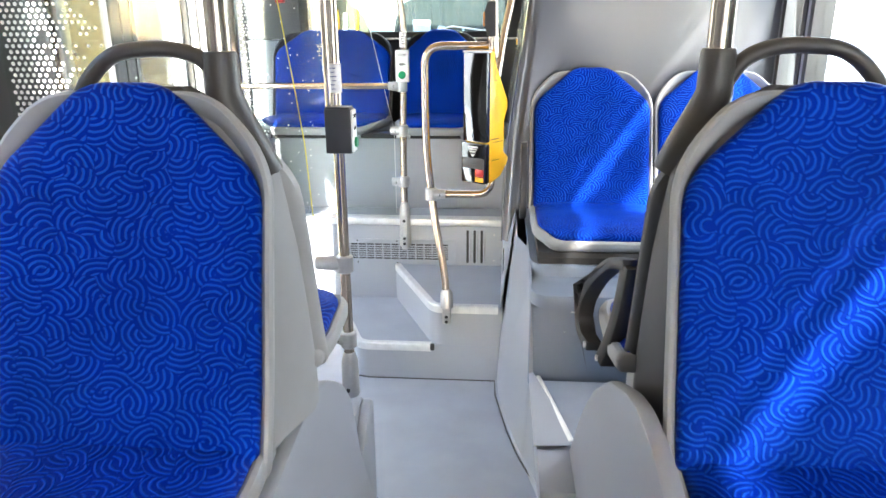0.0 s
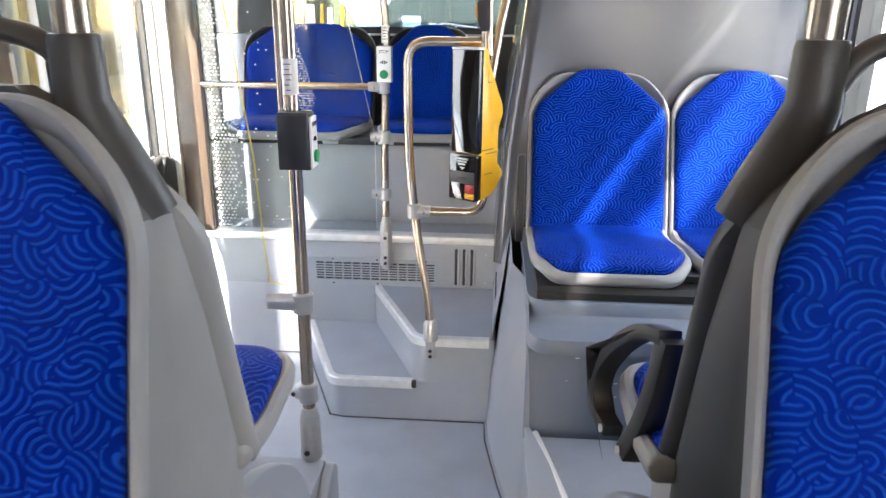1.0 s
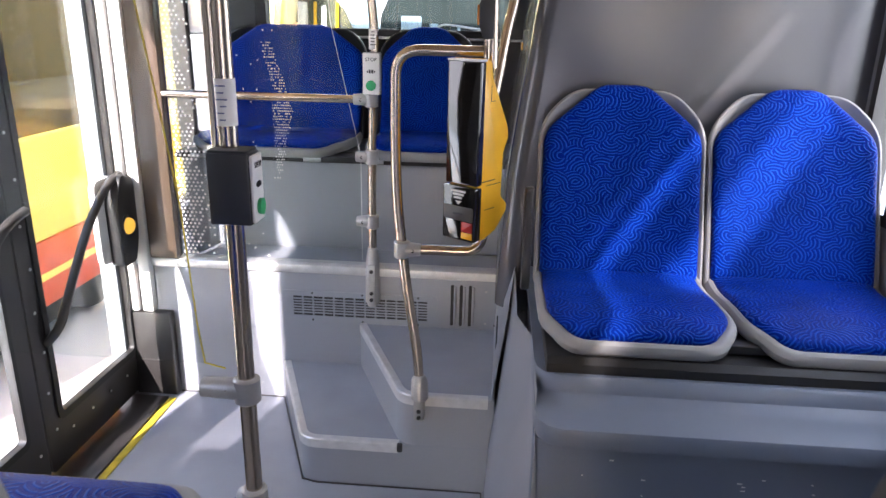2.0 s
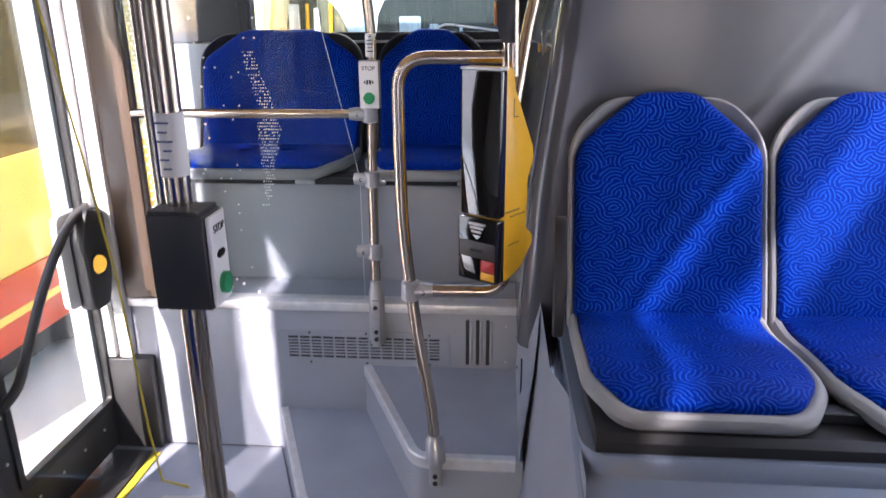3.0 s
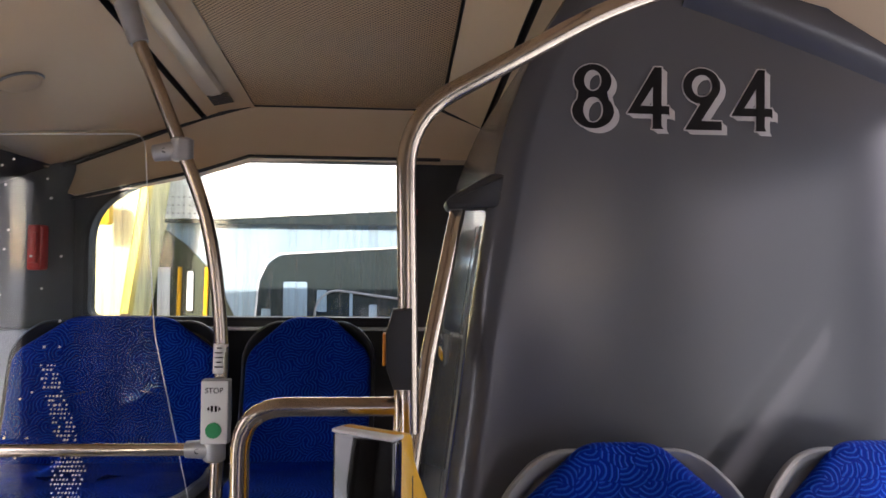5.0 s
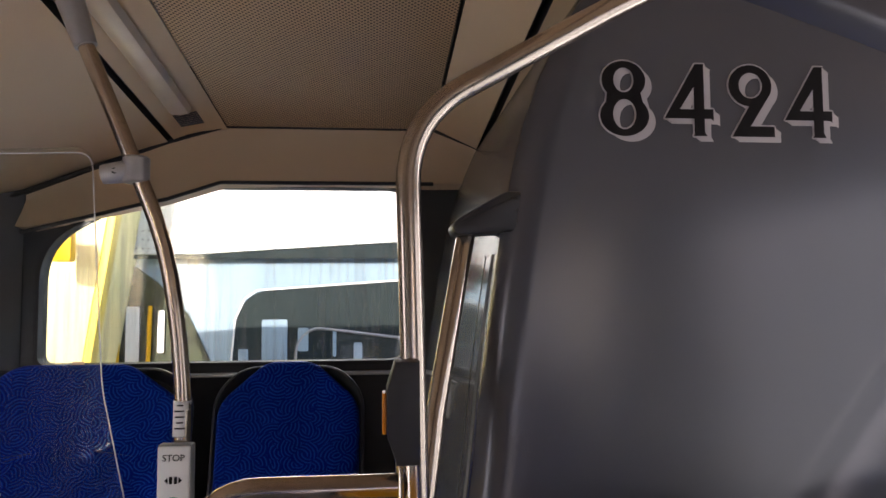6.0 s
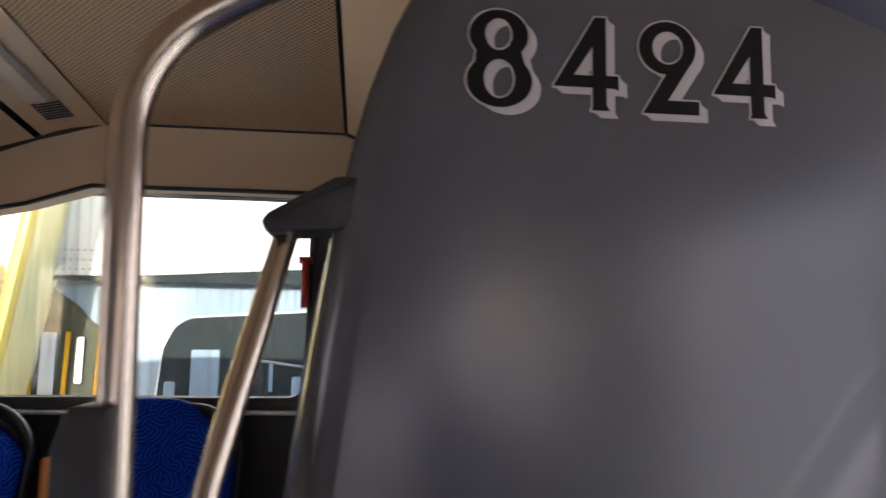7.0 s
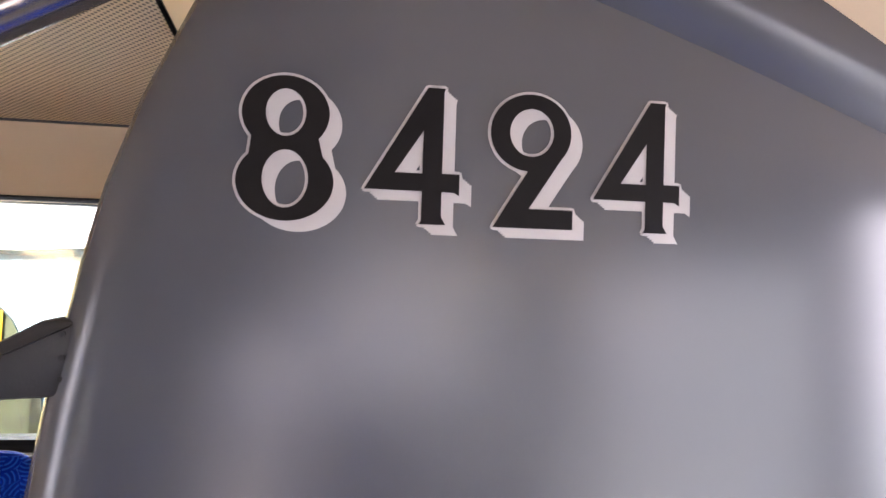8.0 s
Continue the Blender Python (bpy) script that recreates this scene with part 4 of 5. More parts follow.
def stop_plate(parent, x, y, z, w, h, m):
    """A white stop-button plate with its word, a sign of bars and a green button."""
    def local(px, py, pz):
        return m @ Vector((px, py, pz))
    bm = prismed(corners(rect(-w / 2, w / 2, -h / 2, h / 2), 0.004), "y", -0.006, 0.0, 0.0015)
    bm.transform(m)
    part("plate", bm, WHITE, parent, "white plate of the stop button")
    bm = disc(bmesh.new(), (0, -0.006, -h * 0.28), (0, -1, 0), w * 0.30, 0.006, 24)
    bm.transform(m)
    part("button", bm, GREEN, parent, "round green button")
    text(parent, "lettering", "STOP", w * 0.29, m @ pose(0, -0.0068, h * 0.35, 90, 0, 0), INK)
    for dx in (-0.075, 0.075):
        bm = prismed(corners(rect(dx * w - w * 0.045, dx * w + w * 0.045, h * 0.015, h * 0.11), 0.0015), "y", -0.0072, -0.006)
        bm.transform(m)
        part("sign_bar", bm, INK, parent)
    for dx in (-0.17, 0.17):
        sgn = 1 if dx > 0 else -1
        bm = prismed([(dx * w, h * 0.02), (dx * w, h * 0.10), (dx * w + sgn * w * 0.10, h * 0.06)], "y", -0.0072, -0.006)
        bm.transform(m)
        part("sign_arrow", bm, INK, parent)


vb = thing("stop_button_box", "dark grey box with a green stop button, on the post", "button box")
part("housing", boxed(PX - 0.026, PX + 0.044, PY - 0.040, PY + 0.014, 1.140, 1.260, 0.003), SHELL_DARK, vb)
part("cap", prismed(corners(rect(PX - 0.024, PX + 0.042, PY - 0.038, PY + 0.012), 0.004), "z", 1.260, 1.264), SHELL_DARK, vb)
stop_plate(vb, 0, 0, 0, 0.046, 0.112, Matrix.Translation((PX + 0.0445, PY - 0.013, 1.200)) @ pose(0, 0, 0, 0, 0, 90))
st_l = thing("post_sticker", "white paper notice wrapped round the post", "sticker")
part("paper", tubed([(PX, PY, 1.30), (PX, PY, 1.375)], R + 0.0012, 18), WHITE, st_l)
for i, (a, b_) in enumerate(((-0.006, 0.004), (-0.009, 0.002), (-0.004, 0.006), (-0.010, 0.008), (-0.008, 0.003), (-0.010, 0.006))):
    part("print_bar", boxed(PX + a, PX + b_, PY - R - 0.0019, PY - R + 0.003, 1.309 + i * 0.0108, 1.3111 + i * 0.0108), PRINT, st_l)

guard = thing("glass_guard", "clear glass guard clamped to the post, with a yellowish edge", "screen")
ge = [(-0.270, 0.853), (-0.308, 0.862), (-0.316, 0.94), (-0.327, 1.16), (-0.346, 1.32), (-0.37, 1.50), (-0.42, 1.85)]
gp = part("pane", prismed(ge[1:] + [(-1.16, 1.85), (-1.16, 0.862)], "y", 1.918, 1.922), SCREEN, guard)
gp.visible_shadow = False
bm = bmesh.new()
random.seed(8)
for i in range(54):
    for k in range(19):
        x, z = -1.14 + 0.018 * k + 0.009 * (i % 2), 1.02 + 0.0155 * i
        if random.random() < 1.35 - 0.085 * k:
            disc(bm, (x, 1.9179, z), (0, -1, 0), 0.0058 - 0.0001 * k, 0.0006, 8)
part("white_dots", bm, WHITE, guard, "rows of white dots")["kind"] = "stuff"
part("edge", tubed([(x, 1.92, z) for x, z in ge], 0.0016, 6), TAPE, guard, "yellowish polished edge")

# bent post at the edge of the raised floor, with its cross rail
bp = thing("handrail_post", "bent stainless steel post at the raised floor", "post")
main = curve([(-0.240, 0.55), (-0.240, 0.9), (-0.233, 1.25), (-0.229, 1.45), (-0.262, 1.70), (-0.333, 1.90), (-0.424, 2.12), (-0.452, 2.19)], 30)
part("tube", tubed([(x, 3.262, z) for x, z in main], R), STEEL, bp)
foot(bp, (-0.240, 3.254, 0.44), (-0.240, 3.258, 0.66))
part("foot_strap", boxed(-0.256, -0.224, 3.226, 3.268, 0.43, 0.60, 0.008), CAST, bp)
for z in (0.462, 0.488, 0.575):
    part("bolt", disc(bmesh.new(), (-0.240, 3.2265, z), (0, -1, 0), 0.0075, 0.005, 8), BLACK, bp)
clamp(bp, (-0.240, 3.262, 1.0), (-1, 0, 0), 0.045)
clamp(bp, (-0.240, 3.262, 0.76), (-1, 0, 0), 0.045)
clamp(bp, (-0.240, 3.262, 1.202), (-1, 0, 0), 0.05)
clamp(bp, (-0.322, 3.262, 1.872), (-1, 0, -0.15), 0.05)
part("ceiling_collar", tubed([(-0.420, 3.262, 2.11), (-0.452, 3.262, 2.20)], [0.021, 0.026], 14), CAST, bp)
part("cross_rail", tubed([(-0.26, 3.262, 1.202), (-0.995, 3.262, 1.202)], R * 0.92), STEEL, bp)
sp = thing("stop_button_box", "white stop button box on the bent post", "button box")
part("housing", boxed(-0.2625, -0.2015, 3.225, 3.252, 1.222, 1.362, 0.003), SHELL, sp)
stop_plate(sp, 0, 0, 0, 0.057, 0.136, Matrix.Translation((-0.232, 3.225, 1.292)))
sk = thing("post_sticker", "white paper notice wrapped round the post", "sticker")
part("paper", tubed([(-0.2300, 3.262, 1.372), (-0.2292, 3.262, 1.437)], R + 0.001, 18), WHITE, sk)
for i, (a, b_) in enumerate(((-0.009, 0.009), (-0.006, 0.006), (-0.008, 0.008), (-0.009, 0.007), (-0.005, 0.006))):
    x = -0.2297
    part("print_bar", boxed(x + a, x + b_, 3.262 - R - 0.0016, 3.262 - R + 0.003, 1.386 + i * 0.0105, 1.3888 + i * 0.0105), INK, sk)

# loop post on the upper step and the validator's post
lp = thing("handrail_loop", "stainless steel loop rail on the upper step", "handrail")
LY = 2.79
path = curve([(0.0, 0.36), (-0.012, 0.50), (-0.045, 0.68), (-0.066, 0.84), (-0.080, 1.0), (-0.084, 1.18)], 16)
pts = [(x, 2.735 + (LY - 2.735) * min(1, (z - 0.36) / 0.45), z) for x, z in path]
pts += [(p.x, p.y, p.z) for p in rounded([(-0.084, LY, 1.24), (-0.084, LY, 1.392), (0.16, LY, 1.392)], 0.115, 8)]
part("tube", tubed(pts, R), STEEL, lp)
part("lower_bar", tubed(rounded([(-0.06, LY, 0.815), (0.176, LY, 0.815), (0.176, LY + 0.06, 1.0)], 0.06, 6), R), STEEL, lp)
clamp(lp, (-0.064, LY - 0.004, 0.815), (1, 0, 0), 0.045)
part("foot_strap", prismed(corners([(-0.016, 0.27), (0.016, 0.27), (0.020, 0.40), (-0.018, 0.40)], 0.008), "y", 2.716, 2.742, 0.005), CAST, lp)
foot(lp, (0.001, 2.733, 0.34), (-0.001, 2.738, 0.42))
for z in (0.283, 0.305):
    part("bolt", disc(bmesh.new(), (0.0, 2.718, z), (0, -1, 0), 0.007, 0.005, 8), BLACK, lp)
part("upright", tubed(rounded([(0.184, LY, 1.35), (0.172, LY, 1.86), (0.50, LY + 0.02, 2.05), (0.62, LY + 0.03, 2.10)], 0.09, 8), R * 1.05), STEEL, lp)
part("rear_upright", tubed([(0.176, LY + 0.045, 0.90), (0.172, LY + 0.045, 1.46)], R), STEEL, lp)

strut = thing("stair_handrail", "slanting handrail from the engine cover to the loop", "handrail")
part("tube", tubed([(0.285, 3.06, 1.742), (0.222, 2.97, 1.45), (0.178, 2.88, 1.16)], R), STEEL, strut)
part("bracket", prismed(corners([(0.255, 1.742), (0.262, 1.752), (0.345, 1.800), (0.372, 1.80), (0.372, 1.735), (0.262, 1.728)], 0.006), "y", 3.015, 3.095, 0.006), SHELL_DARK, strut, "dark plastic wall bracket")
for z in (1.75, 1.768, 1.788):
    part("screw", disc(bmesh.new(), (0.362, 3.015, z), (0, -1, 0), 0.0025, 0.002, 8), BLACK, strut)

sb = thing("stop_button_box", "dark box with an orange strip on the loop post", "button box")
part("housing", prismed([(0.158, 1.425), (0.146, 1.46), (0.145, 1.515), (0.156, 1.55), (0.186, 1.55), (0.186, 1.425)], "y", LY - 0.040, LY + 0.012, 0.003), SHELL_DARK, sb)
part("orange_strip", boxed(0.140, 0.1455, LY - 0.036, LY - 0.004, 1.462, 1.512, 0.002), ORANGE, sb)

# ticket validator
tv = thing("ticket_validator", "yellow ticket validator with a glossy black front", "validator")
M = Matrix.Translation((0.166, 2.655, 0)) @ pose(0, 0, 0, 0, 0, 55)
SIDEWAYS = [(0.0, 0.888), (0.0, 1.378), (0.012, 1.380), (0.042, 1.372), (0.050, 1.33), (0.128, 1.195), (0.133, 1.165), (0.110, 1.12), (0.108, 1.0), (0.138, 0.975), (0.138, 0.955), (0.09, 0.905), (0.03, 0.885)]
bm = prismed(corners(SIDEWAYS, 0.006, 3), "y", 0.004, 0.106, 0.004)
bm.transform(M)
part("body", bm, YELLOW, tv)
M2 = M


def front(y0, y1, z0, z1, d0, d1, mat, name, label="", r=0.006):
    """A piece on the validator's front: along it, in height, and from d0 to d1 off it."""
    bm = prismed(corners(rect(y0, y1, z0, z1), r), "x", -d1, -d0, 0.002)
    bm.transform(M2)
    return part(name, bm, mat, tv, label)


front(0.0, 0.108, 1.045, 1.372, -0.010, 0.014, GLOSSY, "screen", "glossy black upper front")
front(0.0, 0.111, 0.888, 1.040, -0.010, 0.020, GLOSSY, "reader", "glossy black lower front")
front(0.004, 0.107, 0.945, 0.985, 0.020, 0.0225, HANDLE, "ticket_slot", "brown ticket slot")
front(0.040, 0.072, 0.962, 0.967, 0.0225, 0.0235, BLACK, "slit", r=0.001)
front(-0.002, 0.110, 1.372, 1.378, -0.012, 0.016, WHITE, "top_edge", "pale upper edge")
for i, z in enumerate((1.027, 1.018, 1.009)):
    front(0.032 + 0.006 * i, 0.080 - 0.004 * i, z - 0.003, z + 0.003, 0.020, 0.0208, WHITE, "print_bar", r=0.001)
bm = prismed([(0.045, 1.0), (0.068, 1.0), (0.0565, 0.990)], "x", -0.0208, -0.020)
bm.transform(M2)
part("arrow", bm, WHITE, tv)
for s0, s1, z0, z1 in ((0.042, 0.044, 1.27, 1.31), (0.042, 0.062, 1.268, 1.270), (0.0, 0.075, 1.052, 1.055), (0.035, 0.10, 1.040, 1.042), (0.03, 0.075, 0.972, 0.974)):
    bm = boxed(s0, s1, 0.0032, 0.0045, z0, z1)
    bm.transform(M)
    part("seam", bm, HANDLE, tv)
front(0.006, 0.044, 0.915, 0.943, 0.020, 0.0212, REDP, "sticker", "red and yellow sticker", 0.002)
front(0.006, 0.044, 0.895, 0.913, 0.020, 0.0212, YELLOW, "sticker", "red and yellow sticker", 0.002)

tape = thing("tape_strip", "short strip of beige tape on the wide rear seat", "tape")
part("strip", prismed([(3.958, 1.372), (3.985, 1.448), (3.984, 1.449), (3.957, 1.372)], "x", -0.725, -0.692), CREAM, tape)

# glass screen on the raised floor
gs = thing("glass_screen", "clear glass screen with scattered white dots", "screen")
g = part("pane", prismed(corners([(-0.988, 0.58), (-0.285, 0.58), (-0.285, 1.0), (-0.385, 1.46), (-0.415, 1.92), (-0.988, 1.90)], [0, 0.01, 0.03, 0.1, 0.03, 0], 5), "y", 3.285, 3.291), SCREEN, gs)
g.visible_shadow = False

# loose white dots stuck on the screen, denser towards its outer end
random.seed(5)
bm = bmesh.new()
for i in range(88):
    for k in range(24):
        x, z = -0.978 + 0.0165 * k + 0.00825 * (i % 2), 0.60 + 0.0145 * i
        full = 1.02 - 0.17 * k + (0.35 if z < 1.0 else 0.0)
        if random.random() < max(full, 0.045):
            disc(bm, (x, 3.2849, z), (0, -1, 0), max(0.0052 - 0.00012 * k, 0.003) * random.uniform(0.85, 1.1), 0.0006, 8)
part("white_dots", bm, WHITE, gs, "scattered white dots")["kind"] = "stuff"
bm = bmesh.new()
for i in range(50):
    z = 0.905 + i * 0.0098
    if z < 1.17:
        f = (z - 0.905) / 0.265
        wide, mid = 0.010 + 0.066 * f, -0.590 + 0.024 * f
    else:
        f = (z - 1.17) / 0.22
        wide, mid = 0.046 - 0.012 * f, -0.556 - 0.062 * f
    for k in range(int(wide / 0.0078) + 1):
        x = mid - wide / 2 + k * 0.0078 + 0.0039 * (i % 2)
        if random.random() < 0.78:
            disc(bm, (x + random.uniform(-0.0008, 0.0008), 3.2849, z), (0, -1, 0), random.uniform(0.0018, 0.0030), 0.0006, 6)
part("dot_band", bm, WHITE, gs, "band of fine white dots")["kind"] = "stuff"
part("glass_edge", tubed(rounded([(-0.285, 3.288, 0.60), (-0.285, 3.288, 1.0), (-0.385, 3.288, 1.46), (-0.414, 3.288, 1.91), (-0.985, 3.288, 1.897)], 0.03), 0.0012, 6), ALU, gs, "pale polished glass edge")


def mask_material():
    """Dark sheet with rows of clear round holes."""
    m = bpy.data.materials.new("perforated_mask")
    m.use_nodes = True
    nt = m.node_tree
    L = nt.links.new
    b, out = nt.nodes["Principled BSDF"], nt.nodes["Material Output"]
    b.inputs["Base Color"].default_value, b.inputs["Roughness"].default_value = (0.10, 0.10, 0.10, 1), 0.6
    co, mp, vo = nt.nodes.new("ShaderNodeTexCoord"), nt.nodes.new("ShaderNodeMapping"), nt.nodes.new("ShaderNodeTexVoronoi")
    mp.inputs["Scale"].default_value = (0.0, 42, 42)
    vo.inputs["Scale"].default_value, vo.inputs["Randomness"].default_value = 1.0, 0.0
    L(co.outputs["Object"], mp.inputs[0])
    L(mp.outputs[0], vo.inputs["Vector"])
    less = nt.nodes.new("ShaderNodeMath")
    less.operation, less.inputs[1].default_value = "LESS_THAN", 0.39
    L(vo.outputs["Distance"], less.inputs[0])
    tr, mixer = nt.nodes.new("ShaderNodeBsdfTransparent"), nt.nodes.new("ShaderNodeMixShader")
    L(less.outputs[0], mixer.inputs[0])
    L(b.outputs[0], mixer.inputs[1])
    L(tr.outputs[0], mixer.inputs[2])
    L(mixer.outputs[0], out.inputs[0])
    return m


# added unseen sheet that cuts and dots the sun patches on the riser
patch_mask = thing("sun_patch_mask", "unseen perforated sheet that shapes the sun patches", "film")
part("sheet", prismed([(0.49, 0.90), (1.30, 0.90), (1.30, 1.90), (1.08, 1.90), (1.10, 1.55), (1.0, 1.42), (0.75, 1.38), (0.49, 1.44)], "x", -1.2425, -1.2415), mask_material(), patch_mask)

# ---- ceiling fittings ----
lamp_ = thing("ceiling_light", "switched-off lens of the ceiling light with a vent end", "light")
bm = bmesh.new()
loft(bm, [[(-0.39, y, zc(y) - 0.020), (-0.400, y, zc(y) - 0.034), (-0.425, y, zc(y) - 0.040), (-0.447, y, zc(y) - 0.038), (-0.455, y, zc(y) - 0.031)] for y in (2.0, 2.8, 3.4, 3.92)])
part("lens", bm, LENS, lamp_, "clouded lamp lens")
for k in range(7):
    y = 3.95 + k * 0.014
    part("vent_slot", tubed([(-0.385, y, zc(y) - 0.0175), (-0.452, y, zc(y) - 0.0315)], 0.0025, 6), HANDLE, lamp_)
dome = thing("ceiling_speaker", "round cream dome fitting on the ceiling panel", "speaker")
bm = bmesh.new()
bmesh.ops.create_uvsphere(bm, u_segments=24, v_segments=10, radius=1.0)
bm.transform(Matrix.Translation((-0.815, 3.53, zc(3.53) - 0.150)) @ Euler((0, radians(-20), 0)).to_matrix().to_4x4() @ Matrix.Diagonal((0.05, 0.05, 0.018, 1)))
part("dome", bm, CREAM, dome)
part("rim", tubed([(-0.815 + 0.054 * math.cos(a / 12 * math.pi), 3.53 + 0.054 * math.sin(a / 12 * math.pi), zc(3.53) - 0.148 + 0.02 * math.cos(a / 12 * math.pi)) for a in range(25)], 0.004, 6), SHELL, dome)

# ---- door side ----
DX = XL + 0.01


def door_leaf(y0, y1, g0, g1):
    d = thing("door_leaf", "closed bus door leaf in a black frame", "door", "leaves of the bus door", kind="structure")
    part("frame", ring_plane(bmesh.new(), corners(rect(y0, y1, 0.02, 2.0), 0.02), corners(rect(g0, g1, 0.20, 1.92), 0.02), "x", DX - 0.014, DX + 0.01), FRAME, d)
    part("gasket", ring_plane(bmesh.new(), corners(rect(g0 - 0.02, g1 + 0.012, 0.18, 1.94), 0.03), corners(rect(g0 + 0.004, g1 - 0.004, 0.204, 1.916), 0.02), "x", DX + 0.010, DX + 0.016), BLACK, d)
    p = part("pane", boxed(DX - 0.010, DX - 0.006, g0, g1, 0.20, 1.92), GLASS, d)
    p.visible_shadow = False
    for k in range(9):
        part("screw", disc(bmesh.new(), (DX + 0.010, g0 - 0.035 - 0.012 * (k % 2), 0.16 + 0.14 * k), (1, 0, 0), 0.005, 0.003, 10), ALU, d)
    for k in range(4):
        part("screw", disc(bmesh.new(), (DX + 0.010, g0 + 0.05 + 0.12 * k, 0.12), (1, 0, 0), 0.005, 0.003, 10), ALU, d)
    grip = [(0.010, 0.065, 0.46), (0.050, 0.090, 0.51), (0.060, 0.172, 0.64), (0.060, 0.295, 0.79), (0.060, 0.440, 0.90), (0.050, 0.545, 0.915)]
    part("grab_bar", tubed(rounded([(DX + x, y0 + y, z) for x, y, z in grip], 0.10, 6), 0.0145, 14), HANDLE, d)
    return d


door_leaf(2.655, 3.250, 2.740, 3.222)
door_leaf(2.13, 2.645, 2.20, 2.56)
tagged(part("door_post", boxed(-1.103, -0.992, 3.245, 3.30, 0.58, 2.05, 0.008), BROWN), "glossy brown panel beside the glass screen", "post", kind="structure")
tagged(part("door_jamb", boxed(-1.21, -1.166, 3.235, 3.275, 0.36, 2.05, 0.006), WHITE), "pale door jamb", "post", kind="structure")
tagged(part("door_jamb", boxed(-1.150, -1.106, 3.235, 3.275, 0.36, 2.05, 0.006), WHITE), "pale door jamb", "post", kind="structure")
tagged(part("trim_jamb_foot", boxed(-1.21, -1.042, 3.23, 3.28, 0.0, 0.358, 0.006), FRAME), kind="structure")
tagged(part("trim_jamb_groove", boxed(-1.164, -1.152, 3.255, 3.28, 0.0, 2.05), BLACK), kind="structure")
tagged(part("door_post", boxed(XL - 0.02, XL + 0.05, 1.82, 2.16, 0.0, 2.05, 0.008), FRAME), "black door post", "post", kind="structure")
tagged(part("trim_threshold", boxed(XL, -1.065, 1.9, 3.2, 0.001, 0.012, 0.003), FRAME), kind="structure")
tagged(part("trim_yellow_edge", boxed(-1.062, -1.035, 1.9, 3.2, 0.0015, 0.005), TAPE), "worn yellow edge strip by the door", "trim", kind="structure")
dbx = thing("door_button", "black and white door button housing with an orange button", "button")
part("back_plate", prismed(corners(rect(3.055, 3.195, 0.605, 0.915), 0.035), "x", DX + 0.012, DX + 0.035, 0.006), WHITE, dbx)
part("housing", prismed(corners([(3.11, 0.585), (3.20, 0.585), (3.235, 0.68), (3.235, 0.90), (3.15, 0.925), (3.105, 0.83)], 0.025), "x", DX + 0.03, DX + 0.085, 0.008), BLACK, dbx)
part("button", disc(bmesh.new(), (DX + 0.080, 3.155, 0.735), (1, -0.3, 0), 0.030, 0.014, 24), LIT, dbx, "lit orange button")
part("button_ring", tubed([(DX + 0.084, 3.155 + 0.034 * math.cos(k * math.pi / 12), 0.735 + 0.034 * math.sin(k * math.pi / 12)) for k in range(25)], 0.006, 8), BLACK, dbx)

# fleet number on the tower
sign = thing("fleet_number", "black fleet number 8424 with pale drop shade, painted on the panel", "lettering")
H = 0.1225
EIGHT_OUT = arc(0.0, 0.750, 0.305, 0.268, -40, 220, 34) + arc(0.008, 0.265, 0.34, 0.280, 139, 401, 38)
EIGHT = [EIGHT_OUT, oval(0.0, 0.755, 0.140, 0.168), oval(0.008, 0.285, 0.160, 0.205)]
FOUR = [[(0.045, 1.0), (0.175, 1.0), (0.165, 0.97), (0.165, 0.375), (0.295, 0.375), (0.295, 0.215), (0.255, 0.238), (0.165, 0.24), (0.165, 0.06), (0.20, 0.0), (0.0, 0.0), (0.02, 0.03), (0.02, 0.24), (-0.40, 0.24)], [(0.02, 0.68), (0.02, 0.37), (-0.18, 0.37)]]
TWO_OUT = arc(0.0, 0.712, 0.31, 0.290, -40, 256, 38) + [(-0.02, 0.425), (-0.278, 0.0), (0.335, 0.0), (0.335, 0.147), (-0.005, 0.147)]
TWO = [TWO_OUT, oval(0.005, 0.714, 0.168, 0.178)]
DIGITS = [("eight", EIGHT, 0.5405), ("four", FOUR, 0.6585), ("two", TWO, 0.7600), ("four", FOUR, 0.8690)]
SHIFTS = [(0.0026 * math.cos(k * math.pi / 4), 0.0026 * math.sin(k * math.pi / 4)) for k in range(8)]
SHIFTS += [(0.0100 * f + 0.0012, -0.0081 * f - 0.001) for f in (0.2, 0.4, 0.6, 0.8, 1.0)]
for _, loops, x in DIGITS:
    loops = [[(a * H, b_ * H) for a, b_ in loop] for loop in loops]
    for k, (dx, dz) in enumerate(SHIFTS):
        glyph(sign, "shade", loops, (x + dx, 1.892 + dz), 2.9994 - 0.00004 * k, INK_SHADE)
    glyph(sign, "digit", loops, (x, 1.892), 2.9982, INK)

# dark trim in the rear corner, with a red hammer case
CORNER = [(-1.22, 4.14), (-1.22, 4.02), (-1.13, 4.03), (-0.94, 4.135)]
tagged(part("trim_rear_corner", prismed(CORNER, "z", 1.392, 1.97, 0.008), CORNER_GREY), kind="structure")
tagged(part("trim_rear_corner_low", prismed(CORNER, "z", 0.95, 1.388, 0.008), PANEL), kind="structure")
tagged(part("trim_side_head", prismed([(-1.22, 1.88), (-1.14, 1.86), (-1.0, 1.94), (-1.22, 2.02)], "y", 3.3, 4.13, 0.006), SHELL_DARK), kind="structure")
tagged(part("trim_side_low", boxed(-1.215, -1.16, 3.31, 4.0, 0.57, 0.66, 0.01), SHELL), kind="structure")
